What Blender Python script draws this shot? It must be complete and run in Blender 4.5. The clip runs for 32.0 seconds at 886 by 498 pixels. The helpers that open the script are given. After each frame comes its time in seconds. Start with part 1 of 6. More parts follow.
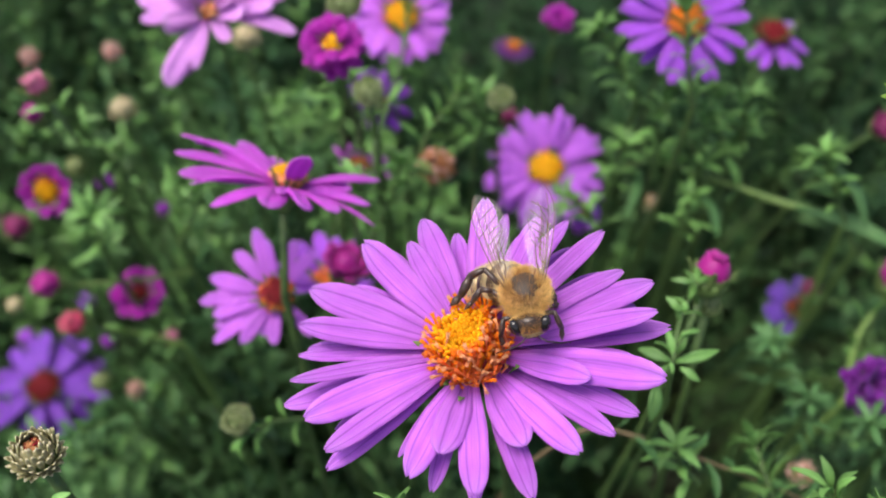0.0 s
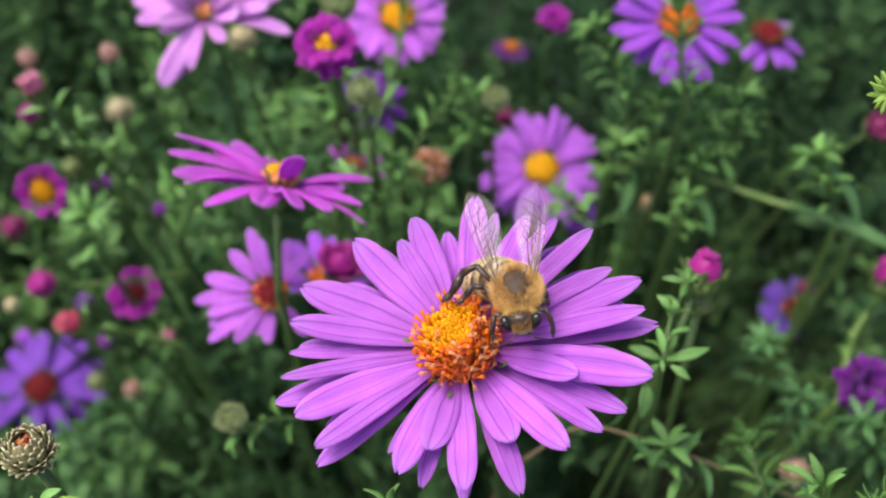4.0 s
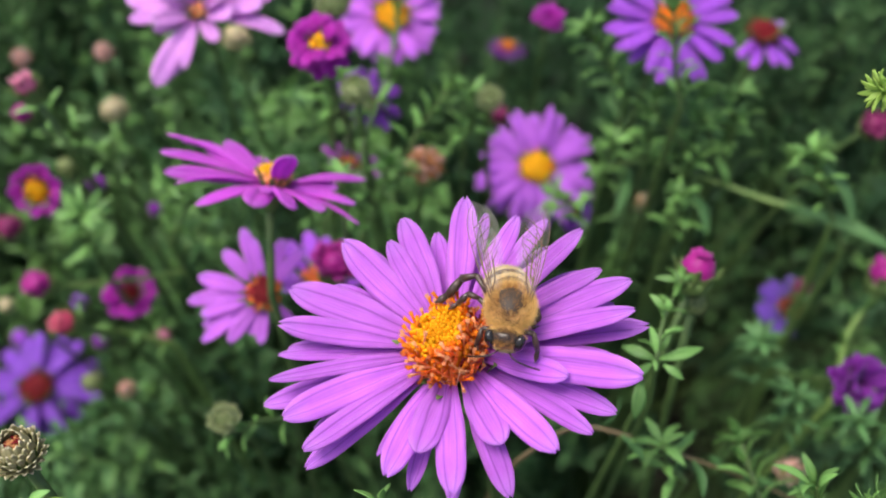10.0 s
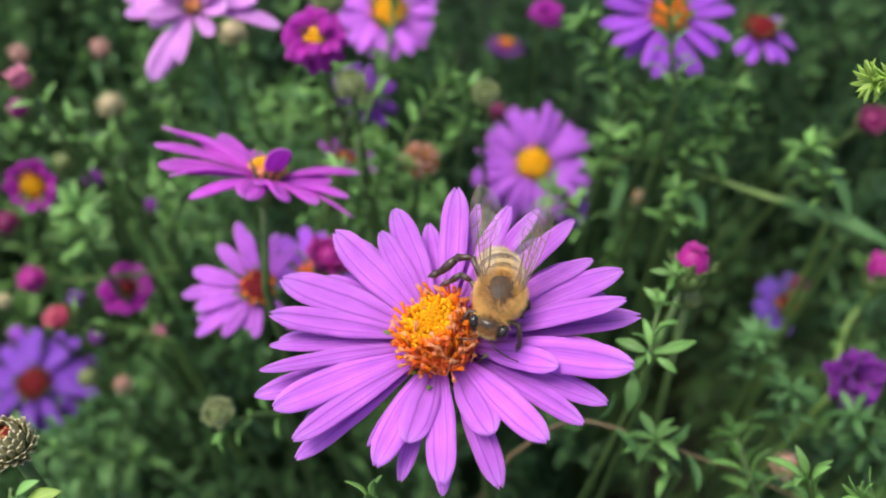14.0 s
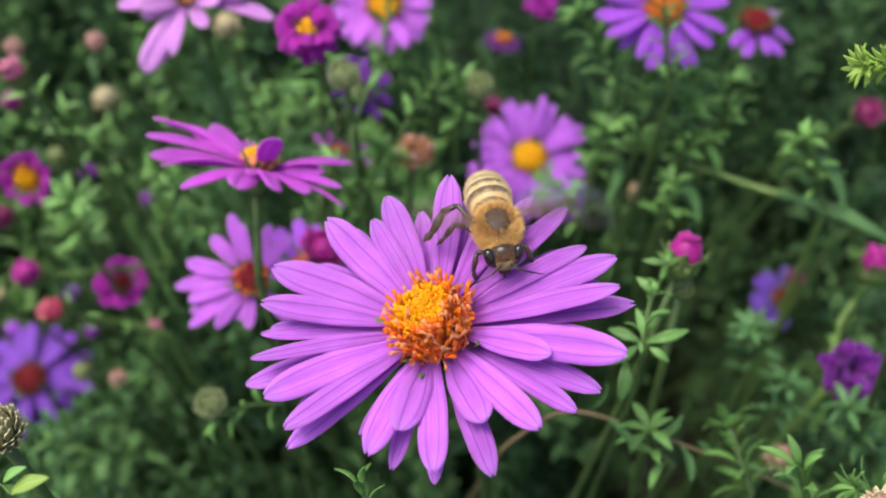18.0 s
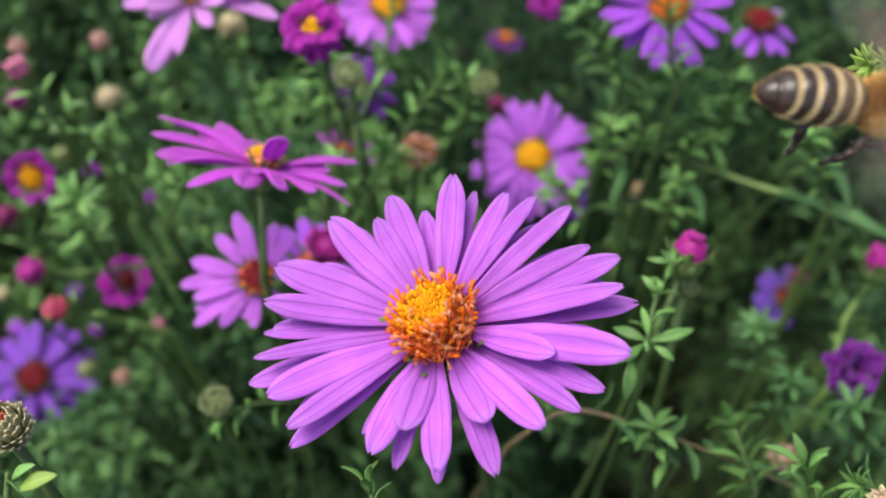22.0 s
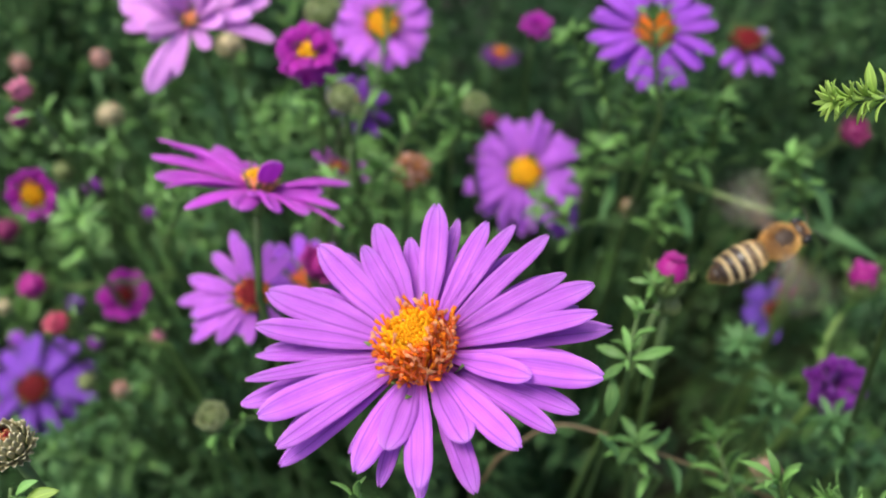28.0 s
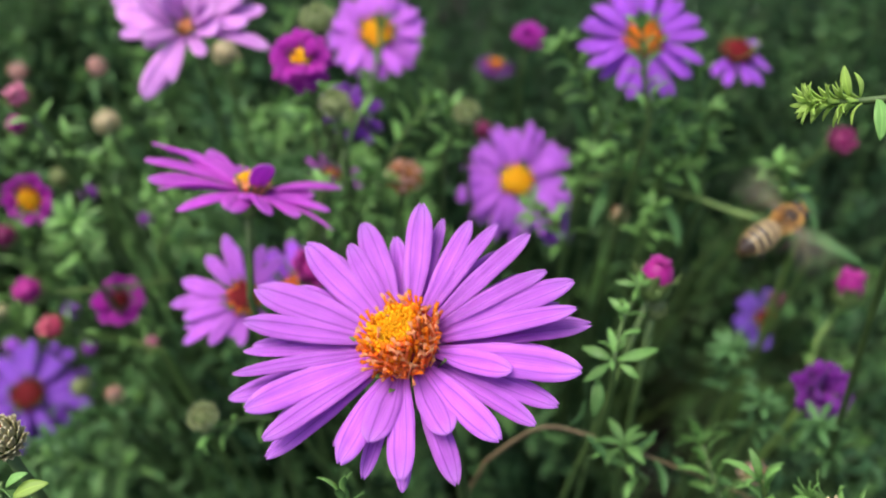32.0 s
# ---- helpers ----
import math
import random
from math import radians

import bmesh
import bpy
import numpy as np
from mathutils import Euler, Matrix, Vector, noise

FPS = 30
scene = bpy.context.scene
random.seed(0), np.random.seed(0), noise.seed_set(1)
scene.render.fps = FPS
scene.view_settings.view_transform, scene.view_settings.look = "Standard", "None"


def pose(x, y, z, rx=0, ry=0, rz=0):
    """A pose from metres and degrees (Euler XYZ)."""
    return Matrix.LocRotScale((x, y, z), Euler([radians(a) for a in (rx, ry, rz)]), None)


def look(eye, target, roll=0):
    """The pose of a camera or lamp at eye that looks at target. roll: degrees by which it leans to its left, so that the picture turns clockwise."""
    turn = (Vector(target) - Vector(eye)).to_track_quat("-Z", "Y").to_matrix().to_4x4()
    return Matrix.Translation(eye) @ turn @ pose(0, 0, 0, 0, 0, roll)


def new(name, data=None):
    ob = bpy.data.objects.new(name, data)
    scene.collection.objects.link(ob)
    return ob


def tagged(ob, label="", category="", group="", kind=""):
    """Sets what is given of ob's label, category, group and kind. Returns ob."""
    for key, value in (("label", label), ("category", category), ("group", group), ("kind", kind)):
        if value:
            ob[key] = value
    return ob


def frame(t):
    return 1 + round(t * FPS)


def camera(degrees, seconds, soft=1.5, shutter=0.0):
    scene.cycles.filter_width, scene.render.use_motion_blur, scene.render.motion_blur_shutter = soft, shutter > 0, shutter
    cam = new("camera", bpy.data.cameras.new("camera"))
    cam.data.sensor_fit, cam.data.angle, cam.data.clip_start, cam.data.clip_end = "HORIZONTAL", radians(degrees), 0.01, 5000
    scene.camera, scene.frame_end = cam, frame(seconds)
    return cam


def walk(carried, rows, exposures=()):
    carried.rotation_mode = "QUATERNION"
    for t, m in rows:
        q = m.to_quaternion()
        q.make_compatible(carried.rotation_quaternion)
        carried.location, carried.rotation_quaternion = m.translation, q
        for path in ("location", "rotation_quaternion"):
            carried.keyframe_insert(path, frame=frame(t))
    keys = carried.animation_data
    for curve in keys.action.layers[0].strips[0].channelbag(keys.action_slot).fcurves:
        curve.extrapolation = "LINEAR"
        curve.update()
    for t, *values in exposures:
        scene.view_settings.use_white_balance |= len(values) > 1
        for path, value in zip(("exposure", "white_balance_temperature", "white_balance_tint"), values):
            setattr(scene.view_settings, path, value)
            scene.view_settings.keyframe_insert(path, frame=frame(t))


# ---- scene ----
# A close view over a bed of asters with one honey bee. World in metres: the open flower in
# focus is 30 mm across and stands 0.30 m above the soil.

# ---- camera and its way ----
cam = camera(55, 32.0, soft=1.9, shutter=0.8)
cam.data.dof.use_dof = True
cam.data.dof.focus_distance = 0.069
cam.data.dof.aperture_fstop = 25
walk(cam, [
    (0.0, pose(-0.00133, -0.03695, 0.35975, 37.939, -0.077, 0.104)), (0.5, pose(-0.00137, -0.03698, 0.35986, 37.958, -0.082, 0.127)),
    (1.0, pose(-0.00137, -0.03700, 0.35999, 37.972, -0.074, 0.141)), (1.5, pose(-0.00135, -0.03704, 0.36010, 37.987, -0.063, 0.141)),
    (2.0, pose(-0.00128, -0.03710, 0.36018, 37.997, -0.056, 0.143)), (2.5, pose(-0.00112, -0.03715, 0.36020, 38.000, -0.047, 0.154)),
    (3.0, pose(-0.00090, -0.03724, 0.36015, 38.017, -0.039, 0.154)), (3.5, pose(-0.00066, -0.03741, 0.36004, 38.060, -0.030, 0.129)),
    (5.5, pose(0.00037, -0.03754, 0.35935, 38.043, -0.037, 0.071)), (6.0, pose(0.00043, -0.03762, 0.35922, 38.056, -0.039, 0.029)),
    (6.5, pose(0.00050, -0.03765, 0.35924, 38.055, -0.034, 0.015)), (7.0, pose(0.00051, -0.03760, 0.35932, 38.040, -0.038, 0.012)),
    (7.5, pose(0.00051, -0.03749, 0.35941, 38.019, -0.032, 0.004)), (8.0, pose(0.00053, -0.03738, 0.35950, 38.005, -0.009, 0.004)),
    (8.5, pose(0.00051, -0.03731, 0.35959, 38.005, 0.004, 0.008)), (9.0, pose(0.00042, -0.03728, 0.35968, 38.002, -0.004, -0.002)),
    (9.5, pose(0.00034, -0.03726, 0.35973, 37.993, -0.020, -0.014)), (10.0, pose(0.00031, -0.03726, 0.35975, 37.988, -0.030, -0.011)),
    (10.5, pose(0.00033, -0.03725, 0.35975, 37.993, -0.032, 0.002)), (11.0, pose(0.00040, -0.03726, 0.35970, 38.013, -0.033, 0.023)),
    (11.5, pose(0.00051, -0.03728, 0.35959, 38.035, -0.031, 0.049)), (12.0, pose(0.00064, -0.03732, 0.35945, 38.034, -0.031, 0.067)),
    (12.5, pose(0.00074, -0.03741, 0.35934, 38.017, -0.027, 0.075)), (13.0, pose(0.00085, -0.03753, 0.35928, 37.994, -0.022, 0.073)),
    (13.5, pose(0.00096, -0.03765, 0.35923, 37.978, -0.024, 0.067)), (14.0, pose(0.00107, -0.03773, 0.35917, 37.969, -0.038, 0.058)),
    (14.5, pose(0.00113, -0.03774, 0.35912, 37.937, -0.064, 0.035)), (16.5, pose(0.00164, -0.03811, 0.35874, 37.899, 0.008, -0.002)),
    (17.0, pose(0.00175, -0.03819, 0.35861, 37.888, -0.012, 0.004)), (17.5, pose(0.00184, -0.03828, 0.35848, 37.880, -0.025, 0.007)),
    (18.0, pose(0.00190, -0.03835, 0.35835, 37.874, -0.031, 0.016)), (18.5, pose(0.00193, -0.03838, 0.35819, 37.867, -0.025, 0.026)),
    (19.0, pose(0.00189, -0.03841, 0.35806, 37.850, -0.016, 0.036)), (19.5, pose(0.00178, -0.03845, 0.35806, 37.821, -0.010, 0.051)),
    (20.0, pose(0.00168, -0.03846, 0.35813, 37.797, -0.000, 0.059)), (20.5, pose(0.00158, -0.03845, 0.35817, 37.791, 0.008, 0.063)),
    (21.0, pose(0.00150, -0.03846, 0.35825, 37.798, 0.009, 0.079)), (21.5, pose(0.00147, -0.03849, 0.35836, 37.813, 0.015, 0.096)),
    (22.0, pose(0.00147, -0.03853, 0.35845, 37.839, 0.021, 0.116)), (22.5, pose(0.00145, -0.03855, 0.35853, 37.864, 0.012, 0.131)),
    (23.0, pose(0.00146, -0.03853, 0.35866, 37.875, -0.004, 0.144)), (23.5, pose(0.00157, -0.03848, 0.35886, 37.880, -0.013, 0.162)),
    (24.0, pose(0.00170, -0.03850, 0.35913, 37.898, -0.014, 0.162)), (24.5, pose(0.00177, -0.03857, 0.35946, 37.936, -0.031, 0.142)),
    (25.0, pose(0.00189, -0.03858, 0.35980, 37.966, -0.059, 0.135)), (25.5, pose(0.00212, -0.03850, 0.36013, 37.966, -0.064, 0.156)),
    (27.5, pose(0.00249, -0.03901, 0.36173, 38.203, -0.056, 0.143)), (28.0, pose(0.00265, -0.03932, 0.36198, 38.317, -0.069, 0.144)),
    (28.5, pose(0.00285, -0.03970, 0.36211, 38.459, -0.076, 0.143)), (29.0, pose(0.00311, -0.04005, 0.36217, 38.604, -0.063, 0.151)),
    (29.5, pose(0.00334, -0.04032, 0.36224, 38.732, -0.054, 0.166)), (30.0, pose(0.00347, -0.04052, 0.36235, 38.860, -0.088, 0.186)),
    (30.5, pose(0.00353, -0.04071, 0.36248, 38.987, -0.156, 0.216)), (31.0, pose(0.00360, -0.04088, 0.36256, 39.086, -0.214, 0.229)),
    (31.5, pose(0.00367, -0.04101, 0.36247, 39.157, -0.255, 0.220)), (32.0, pose(0.00375, -0.04115, 0.36227, 39.203, -0.293, 0.221))], exposures=[(0.0, 0.82), (32.0, 0.82)])

# ---- overcast daylight ----
world = bpy.data.worlds.new("overcast_sky")
scene.world = world
world.use_nodes = True
sky = world.node_tree.nodes.new("ShaderNodeTexSky")
sky.sky_type = "NISHITA"
sky.sun_disc = False
sky.sun_elevation, sky.sun_rotation = radians(69), radians(-84)
sky.air_density, sky.dust_density, sky.ozone_density = 1.0, 4.0, 1.0
backdrop_node = world.node_tree.nodes["Background"]
world.node_tree.links.new(sky.outputs[0], backdrop_node.inputs[0])
backdrop_node.inputs[1].default_value = 0.12
sun_data = bpy.data.lights.new("sun", "SUN")
sun_data.energy, sun_data.angle, sun_data.color = 2.0, radians(35), (1.0, 0.97, 0.92)
sun = new("sun", sun_data)
sun.matrix_world = look((-0.5, 0.1, 1.6), (0, 0.05, 0.25))

MM = 0.001


# ---- materials ----
def material(name):
    m = bpy.data.materials.new(name)
    m.use_nodes = True
    return m, m.node_tree.nodes, m.node_tree.links, m.node_tree.nodes["Principled BSDF"]


def ramp(nodes, *stops):
    r = nodes.new("ShaderNodeValToRGB")
    e = r.color_ramp.elements
    while len(e) < len(stops):
        e.new(0.5)
    for k, (at, c) in enumerate(stops):
        e[k].position, e[k].color = at, (*c, 1)
    return r


def noise_tex(nodes, links, scale, detail=4.0, stretch=None, coord="Object"):
    tc = nodes.new("ShaderNodeTexCoord")
    n = nodes.new("ShaderNodeTexNoise")
    n.inputs["Scale"].default_value, n.inputs["Detail"].default_value = scale, detail
    if stretch:
        mp = nodes.new("ShaderNodeMapping")
        mp.inputs["Scale"].default_value = stretch
        links.new(tc.outputs[coord], mp.inputs[0])
        links.new(mp.outputs[0], n.inputs[0])
    else:
        links.new(tc.outputs[coord], n.inputs[0])
    return n


def mixed(nodes, links, mode, fac, a, b):
    mx = nodes.new("ShaderNodeMix")
    mx.data_type, mx.blend_type = "RGBA", mode
    for socket, value in ((mx.inputs[0], fac), (mx.inputs[6], a), (mx.inputs[7], b)):
        if isinstance(value, (int, float)):
            socket.default_value = value
        elif isinstance(value, tuple):
            socket.default_value = (*value, 1)
        else:
            links.new(value, socket)
    return mx.outputs[2]


def varied(nodes, links, colour, spread, source="Random"):
    """Lightens or darkens a colour by object, or by loose piece of a joined mesh."""
    info = nodes.new("ShaderNodeObjectInfo" if source == "Random" else "ShaderNodeNewGeometry")
    mr = nodes.new("ShaderNodeMapRange")
    mr.inputs[3].default_value, mr.inputs[4].default_value = 1 - spread, 1 + spread
    links.new(info.outputs["Random" if source == "Random" else "Random Per Island"], mr.inputs[0])
    hsv = nodes.new("ShaderNodeHueSaturation")
    links.new(mr.outputs[0], hsv.inputs["Value"])
    links.new(colour, hsv.inputs["Color"])
    return hsv.outputs[0]


def bump(nodes, links, bsdf, height, strength, distance):
    b = nodes.new("ShaderNodeBump")
    b.inputs["Strength"].default_value, b.inputs["Distance"].default_value = strength, distance
    links.new(height, b.inputs["Height"])
    links.new(b.outputs[0], bsdf.inputs["Normal"])
    return b


def see_through(nodes, links, bsdf, colour, share):
    """Light that comes through a thin leaf or petal."""
    tr = nodes.new("ShaderNodeBsdfTranslucent")
    links.new(colour, tr.inputs[0])
    mx = nodes.new("ShaderNodeMixShader")
    mx.inputs[0].default_value = share
    out = nodes["Material Output"]
    links.new(bsdf.outputs[0], mx.inputs[1])
    links.new(tr.outputs[0], mx.inputs[2])
    links.new(mx.outputs[0], out.inputs[0])


def petal_material(name, base, tip, root, vein=0.75, share=0.3):
    m, nodes, links, b = material(name)
    uv = nodes.new("ShaderNodeUVMap")
    sep = nodes.new("ShaderNodeSeparateXYZ")
    links.new(uv.outputs[0], sep.inputs[0])
    along = ramp(nodes, (0.0, root), (0.22, base), (0.8, base), (1.0, tip))
    links.new(sep.outputs[1], along.inputs[0])
    streak = noise_tex(nodes, links, 5.0, 4.0, (7.0, 0.5, 1.0), "UV")
    sr = ramp(nodes, (0.3, (vein, vein * 0.9, vein)), (0.62, (1.0, 1.0, 1.0)))
    links.new(streak.outputs[0], sr.inputs[0])
    col = mixed(nodes, links, "MULTIPLY", 0.8, along.outputs[0], sr.outputs[0])
    # two dark lines: vein pigment, and groove shade painted into the colour; paler rims
    vein_crease_shade = ramp(nodes, (0.0, (1.1, 1.14, 1.06)), (0.08, (1, 1, 1)), (0.255, (1, 1, 1)), (0.30, (0.50, 0.38, 0.60)), (0.345, (1, 1, 1)), (0.665, (1, 1, 1)), (0.71, (0.56, 0.44, 0.66)), (0.755, (1, 1, 1)), (1.0, (1.1, 1.14, 1.06)))
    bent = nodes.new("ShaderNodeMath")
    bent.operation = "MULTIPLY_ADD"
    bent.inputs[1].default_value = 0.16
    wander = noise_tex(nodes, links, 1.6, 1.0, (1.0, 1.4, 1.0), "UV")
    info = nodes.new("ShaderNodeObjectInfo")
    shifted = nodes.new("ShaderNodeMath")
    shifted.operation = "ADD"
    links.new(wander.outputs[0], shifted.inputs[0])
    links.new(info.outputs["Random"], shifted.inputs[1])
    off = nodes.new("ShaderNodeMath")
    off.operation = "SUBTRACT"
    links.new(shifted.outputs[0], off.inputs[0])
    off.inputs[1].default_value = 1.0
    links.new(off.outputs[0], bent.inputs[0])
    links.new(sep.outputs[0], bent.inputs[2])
    links.new(bent.outputs[0], vein_crease_shade.inputs[0])
    col = mixed(nodes, links, "MULTIPLY", 0.8, col, vein_crease_shade.outputs[0])
    blotch = noise_tex(nodes, links, 260.0, 3.0)
    br = ramp(nodes, (0.3, (0.88, 0.86, 0.9)), (0.7, (1.06, 1.08, 1.03)))
    links.new(blotch.outputs[0], br.inputs[0])
    col = mixed(nodes, links, "MULTIPLY", 1.0, col, br.outputs[0])
    col = varied(nodes, links, col, 0.13)
    links.new(col, b.inputs["Base Color"])
    b.inputs["Roughness"].default_value = 0.5
    b.inputs["Sheen Weight"].default_value = 0.12
    b.inputs["Specular IOR Level"].default_value = 0.35
    bump(nodes, links, b, streak.outputs[0], 0.6, 0.0003)
    see_through(nodes, links, b, col, share)
    return m


def leaf_material(name, dark, light, source="Random", spread=0.3, share=0.25, rough=0.5, gloss=0.4):
    m, nodes, links, b = material(name)
    n = noise_tex(nodes, links, 140.0, 4.0)
    r = ramp(nodes, (0.32, dark), (0.7, light))
    links.new(n.outputs[0], r.inputs[0])
    uv = nodes.new("ShaderNodeUVMap")
    sep = nodes.new("ShaderNodeSeparateXYZ")
    links.new(uv.outputs[0], sep.inputs[0])
    rib = ramp(nodes, (0.43, (1, 1, 1)), (0.49, (1.5, 1.4, 1.3)), (0.51, (1.5, 1.4, 1.3)), (0.57, (1, 1, 1)))
    links.new(sep.outputs[0], rib.inputs[0])
    col = mixed(nodes, links, "MULTIPLY", 0.7, r.outputs[0], rib.outputs[0])
    col = varied(nodes, links, col, spread, source)
    links.new(col, b.inputs["Base Color"])
    b.inputs["Roughness"].default_value = rough
    b.inputs["Specular IOR Level"].default_value = gloss
    fine = noise_tex(nodes, links, 1500.0, 2.0)
    bump(nodes, links, b, fine.outputs[0], 0.25, 0.0002)
    see_through(nodes, links, b, col, share)
    return m


def plain_material(name, dark, light, scale, rough=0.6, relief=0.3, spread=0.1, sheen=0.0, source="Random"):
    m, nodes, links, b = material(name)
    n = noise_tex(nodes, links, scale, 5.0)
    r = ramp(nodes, (0.3, dark), (0.7, light))
    links.new(n.outputs[0], r.inputs[0])
    col = varied(nodes, links, r.outputs[0], spread, source)
    links.new(col, b.inputs["Base Color"])
    b.inputs["Roughness"].default_value = rough
    b.inputs["Sheen Weight"].default_value = sheen
    bump(nodes, links, b, n.outputs[0], relief, 0.3 / scale)
    return m


def floret_material(name, dark, light, spread, source="Random"):
    m, nodes, links, b = material(name)
    n = noise_tex(nodes, links, 900.0, 4.0)
    r = ramp(nodes, (0.3, dark), (0.7, light))
    links.new(n.outputs[0], r.inputs[0])
    col = varied(nodes, links, r.outputs[0], spread, source)
    links.new(col, b.inputs["Base Color"])
    b.inputs["Roughness"].default_value = 0.6
    b.inputs["Specular IOR Level"].default_value = 0.2
    see_through(nodes, links, b, col, 0.4)
    return m


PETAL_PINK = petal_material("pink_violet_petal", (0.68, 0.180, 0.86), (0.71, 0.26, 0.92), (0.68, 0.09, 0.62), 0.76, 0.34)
PETAL_LILAC = petal_material("lilac_petal", (0.56, 0.14, 0.80), (0.62, 0.20, 0.86), (0.52, 0.09, 0.60))
PETAL_PALE = petal_material("pale_pink_petal", (0.84, 0.36, 0.88), (0.88, 0.46, 0.93), (0.78, 0.22, 0.72), 0.85, 0.3)
PETAL_VIOLET = petal_material("violet_petal", (0.45, 0.095, 0.78), (0.51, 0.14, 0.82), (0.42, 0.06, 0.50))
PETAL_DUSK = petal_material("dusky_violet_petal", (0.25, 0.065, 0.58), (0.31, 0.10, 0.64), (0.26, 0.03, 0.34))
PETAL_ROSE = petal_material("rose_violet_petal", (0.71, 0.095, 0.76), (0.76, 0.19, 0.84), (0.58, 0.035, 0.50), 0.80, 0.4)
PETAL_MAGENTA = petal_material("magenta_petal", (0.46, 0.010, 0.27), (0.55, 0.03, 0.36), (0.30, 0.01, 0.15))
PETAL_FUCHSIA = petal_material("fuchsia_petal", (0.50, 0.008, 0.42), (0.56, 0.03, 0.52), (0.30, 0.004, 0.20))
PETAL_PURPLE = petal_material("deep_purple_petal", (0.19, 0.009, 0.28), (0.26, 0.02, 0.38), (0.08, 0.006, 0.10))
PETAL_BLUE = petal_material("blue_violet_petal", (0.17, 0.06, 0.46), (0.22, 0.09, 0.52), (0.20, 0.03, 0.30))
PETAL_DULL = petal_material("dull_magenta_petal", (0.24, 0.010, 0.10), (0.30, 0.03, 0.14), (0.10, 0.005, 0.04))
BUD_PINK = petal_material("bud_pink_petal", (0.66, 0.16, 0.30), (0.75, 0.35, 0.42), (0.40, 0.10, 0.12))
BUD_ROSE = petal_material("bud_rose_petal", (0.50, 0.05, 0.11), (0.62, 0.16, 0.20), (0.30, 0.05, 0.06))
DISC_YELLOW = floret_material("yellow_floret", (0.92, 0.47, 0.008), (0.97, 0.64, 0.02), 0.10)
DISC_BUDS = floret_material("golden_closed_floret", (0.90, 0.42, 0.008), (0.98, 0.60, 0.02), 0.16, "Island")
DISC_ORANGE = floret_material("orange_floret", (0.88, 0.22, 0.010), (0.94, 0.34, 0.02), 0.18)
DISC_RED = floret_material("rust_red_floret", (0.70, 0.14, 0.03), (0.86, 0.27, 0.08), 0.25)
DISC_CRIMSON = floret_material("crimson_floret", (0.16, 0.008, 0.014), (0.28, 0.022, 0.022), 0.2)
DISC_CLARET = floret_material("claret_floret", (0.22, 0.012, 0.025), (0.37, 0.032, 0.035), 0.2)
DRY_PEACH = floret_material("peach_dry_floret", (0.70, 0.42, 0.35), (0.82, 0.58, 0.49), 0.12)
DISC_TIP = floret_material("pale_orange_stigma", (0.90, 0.38, 0.16), (0.94, 0.52, 0.28), 0.15)
DRY_BROWN = plain_material("dry_brown_floret", (0.22, 0.075, 0.022), (0.54, 0.25, 0.10), 700, 0.8, 0.4, 0.25)
DRY_CREAM = plain_material("dry_cream_bract", (0.48, 0.40, 0.21), (0.70, 0.61, 0.39), 700, 0.8, 0.4, 0.2)
LEAF = leaf_material("leaf_green", (0.046, 0.120, 0.040), (0.105, 0.225, 0.070), share=0.15, gloss=0.25)
LEAF_FRESH = leaf_material("fresh_leaf_green", (0.110, 0.260, 0.058), (0.23, 0.42, 0.115), spread=0.3, share=0.22)
LEAF_BRIGHT = leaf_material("bright_leaf_green", (0.30, 0.48, 0.07), (0.46, 0.64, 0.16), spread=0.2, share=0.3)
# shade of the deep leaf gaps is put into this darker green
LEAF_SHADED = leaf_material("shaded_leaf_green", (0.014, 0.048, 0.022), (0.058, 0.132, 0.050), "Island", 0.6, 0.08, 0.5, 0.2)
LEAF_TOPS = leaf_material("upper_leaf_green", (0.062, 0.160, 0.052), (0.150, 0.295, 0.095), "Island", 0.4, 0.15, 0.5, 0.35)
STEM_BRIGHT = plain_material("bright_stem_green", (0.10, 0.18, 0.035), (0.19, 0.29, 0.07), 300, 0.55, 0.3, 0.15)
STEM = plain_material("stem_green", (0.045, 0.085, 0.02), (0.09, 0.15, 0.035), 300, 0.55, 0.3, 0.15)
STEM_RED = plain_material("reddish_stem", (0.16, 0.11, 0.05), (0.24, 0.17, 0.08), 300, 0.6, 0.3, 0.15)
# darker than the other stems: the shade under the leaves is in the colour
STEM_SHADED = plain_material("shaded_stem_green", (0.018, 0.032, 0.010), (0.045, 0.065, 0.02), 200, 0.6, 0.3, 0.2, 0, "Island")
BRACT = leaf_material("bract_green", (0.10, 0.17, 0.04), (0.22, 0.30, 0.10), spread=0.2)
BRACT_PALE = leaf_material("pale_bract_green", (0.24, 0.30, 0.10), (0.42, 0.46, 0.22), spread=0.2)
BRACT_TIPPED = petal_material("cream_tipped_bract", (0.50, 0.46, 0.20), (0.84, 0.74, 0.48), (0.16, 0.24, 0.06), 0.8, 0.1)
BRACT_RING = petal_material("pale_edged_bract", (0.42, 0.54, 0.20), (0.70, 0.74, 0.42), (0.24, 0.38, 0.10), 0.85, 0.15)
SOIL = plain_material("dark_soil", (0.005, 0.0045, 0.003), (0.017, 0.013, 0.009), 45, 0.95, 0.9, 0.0)


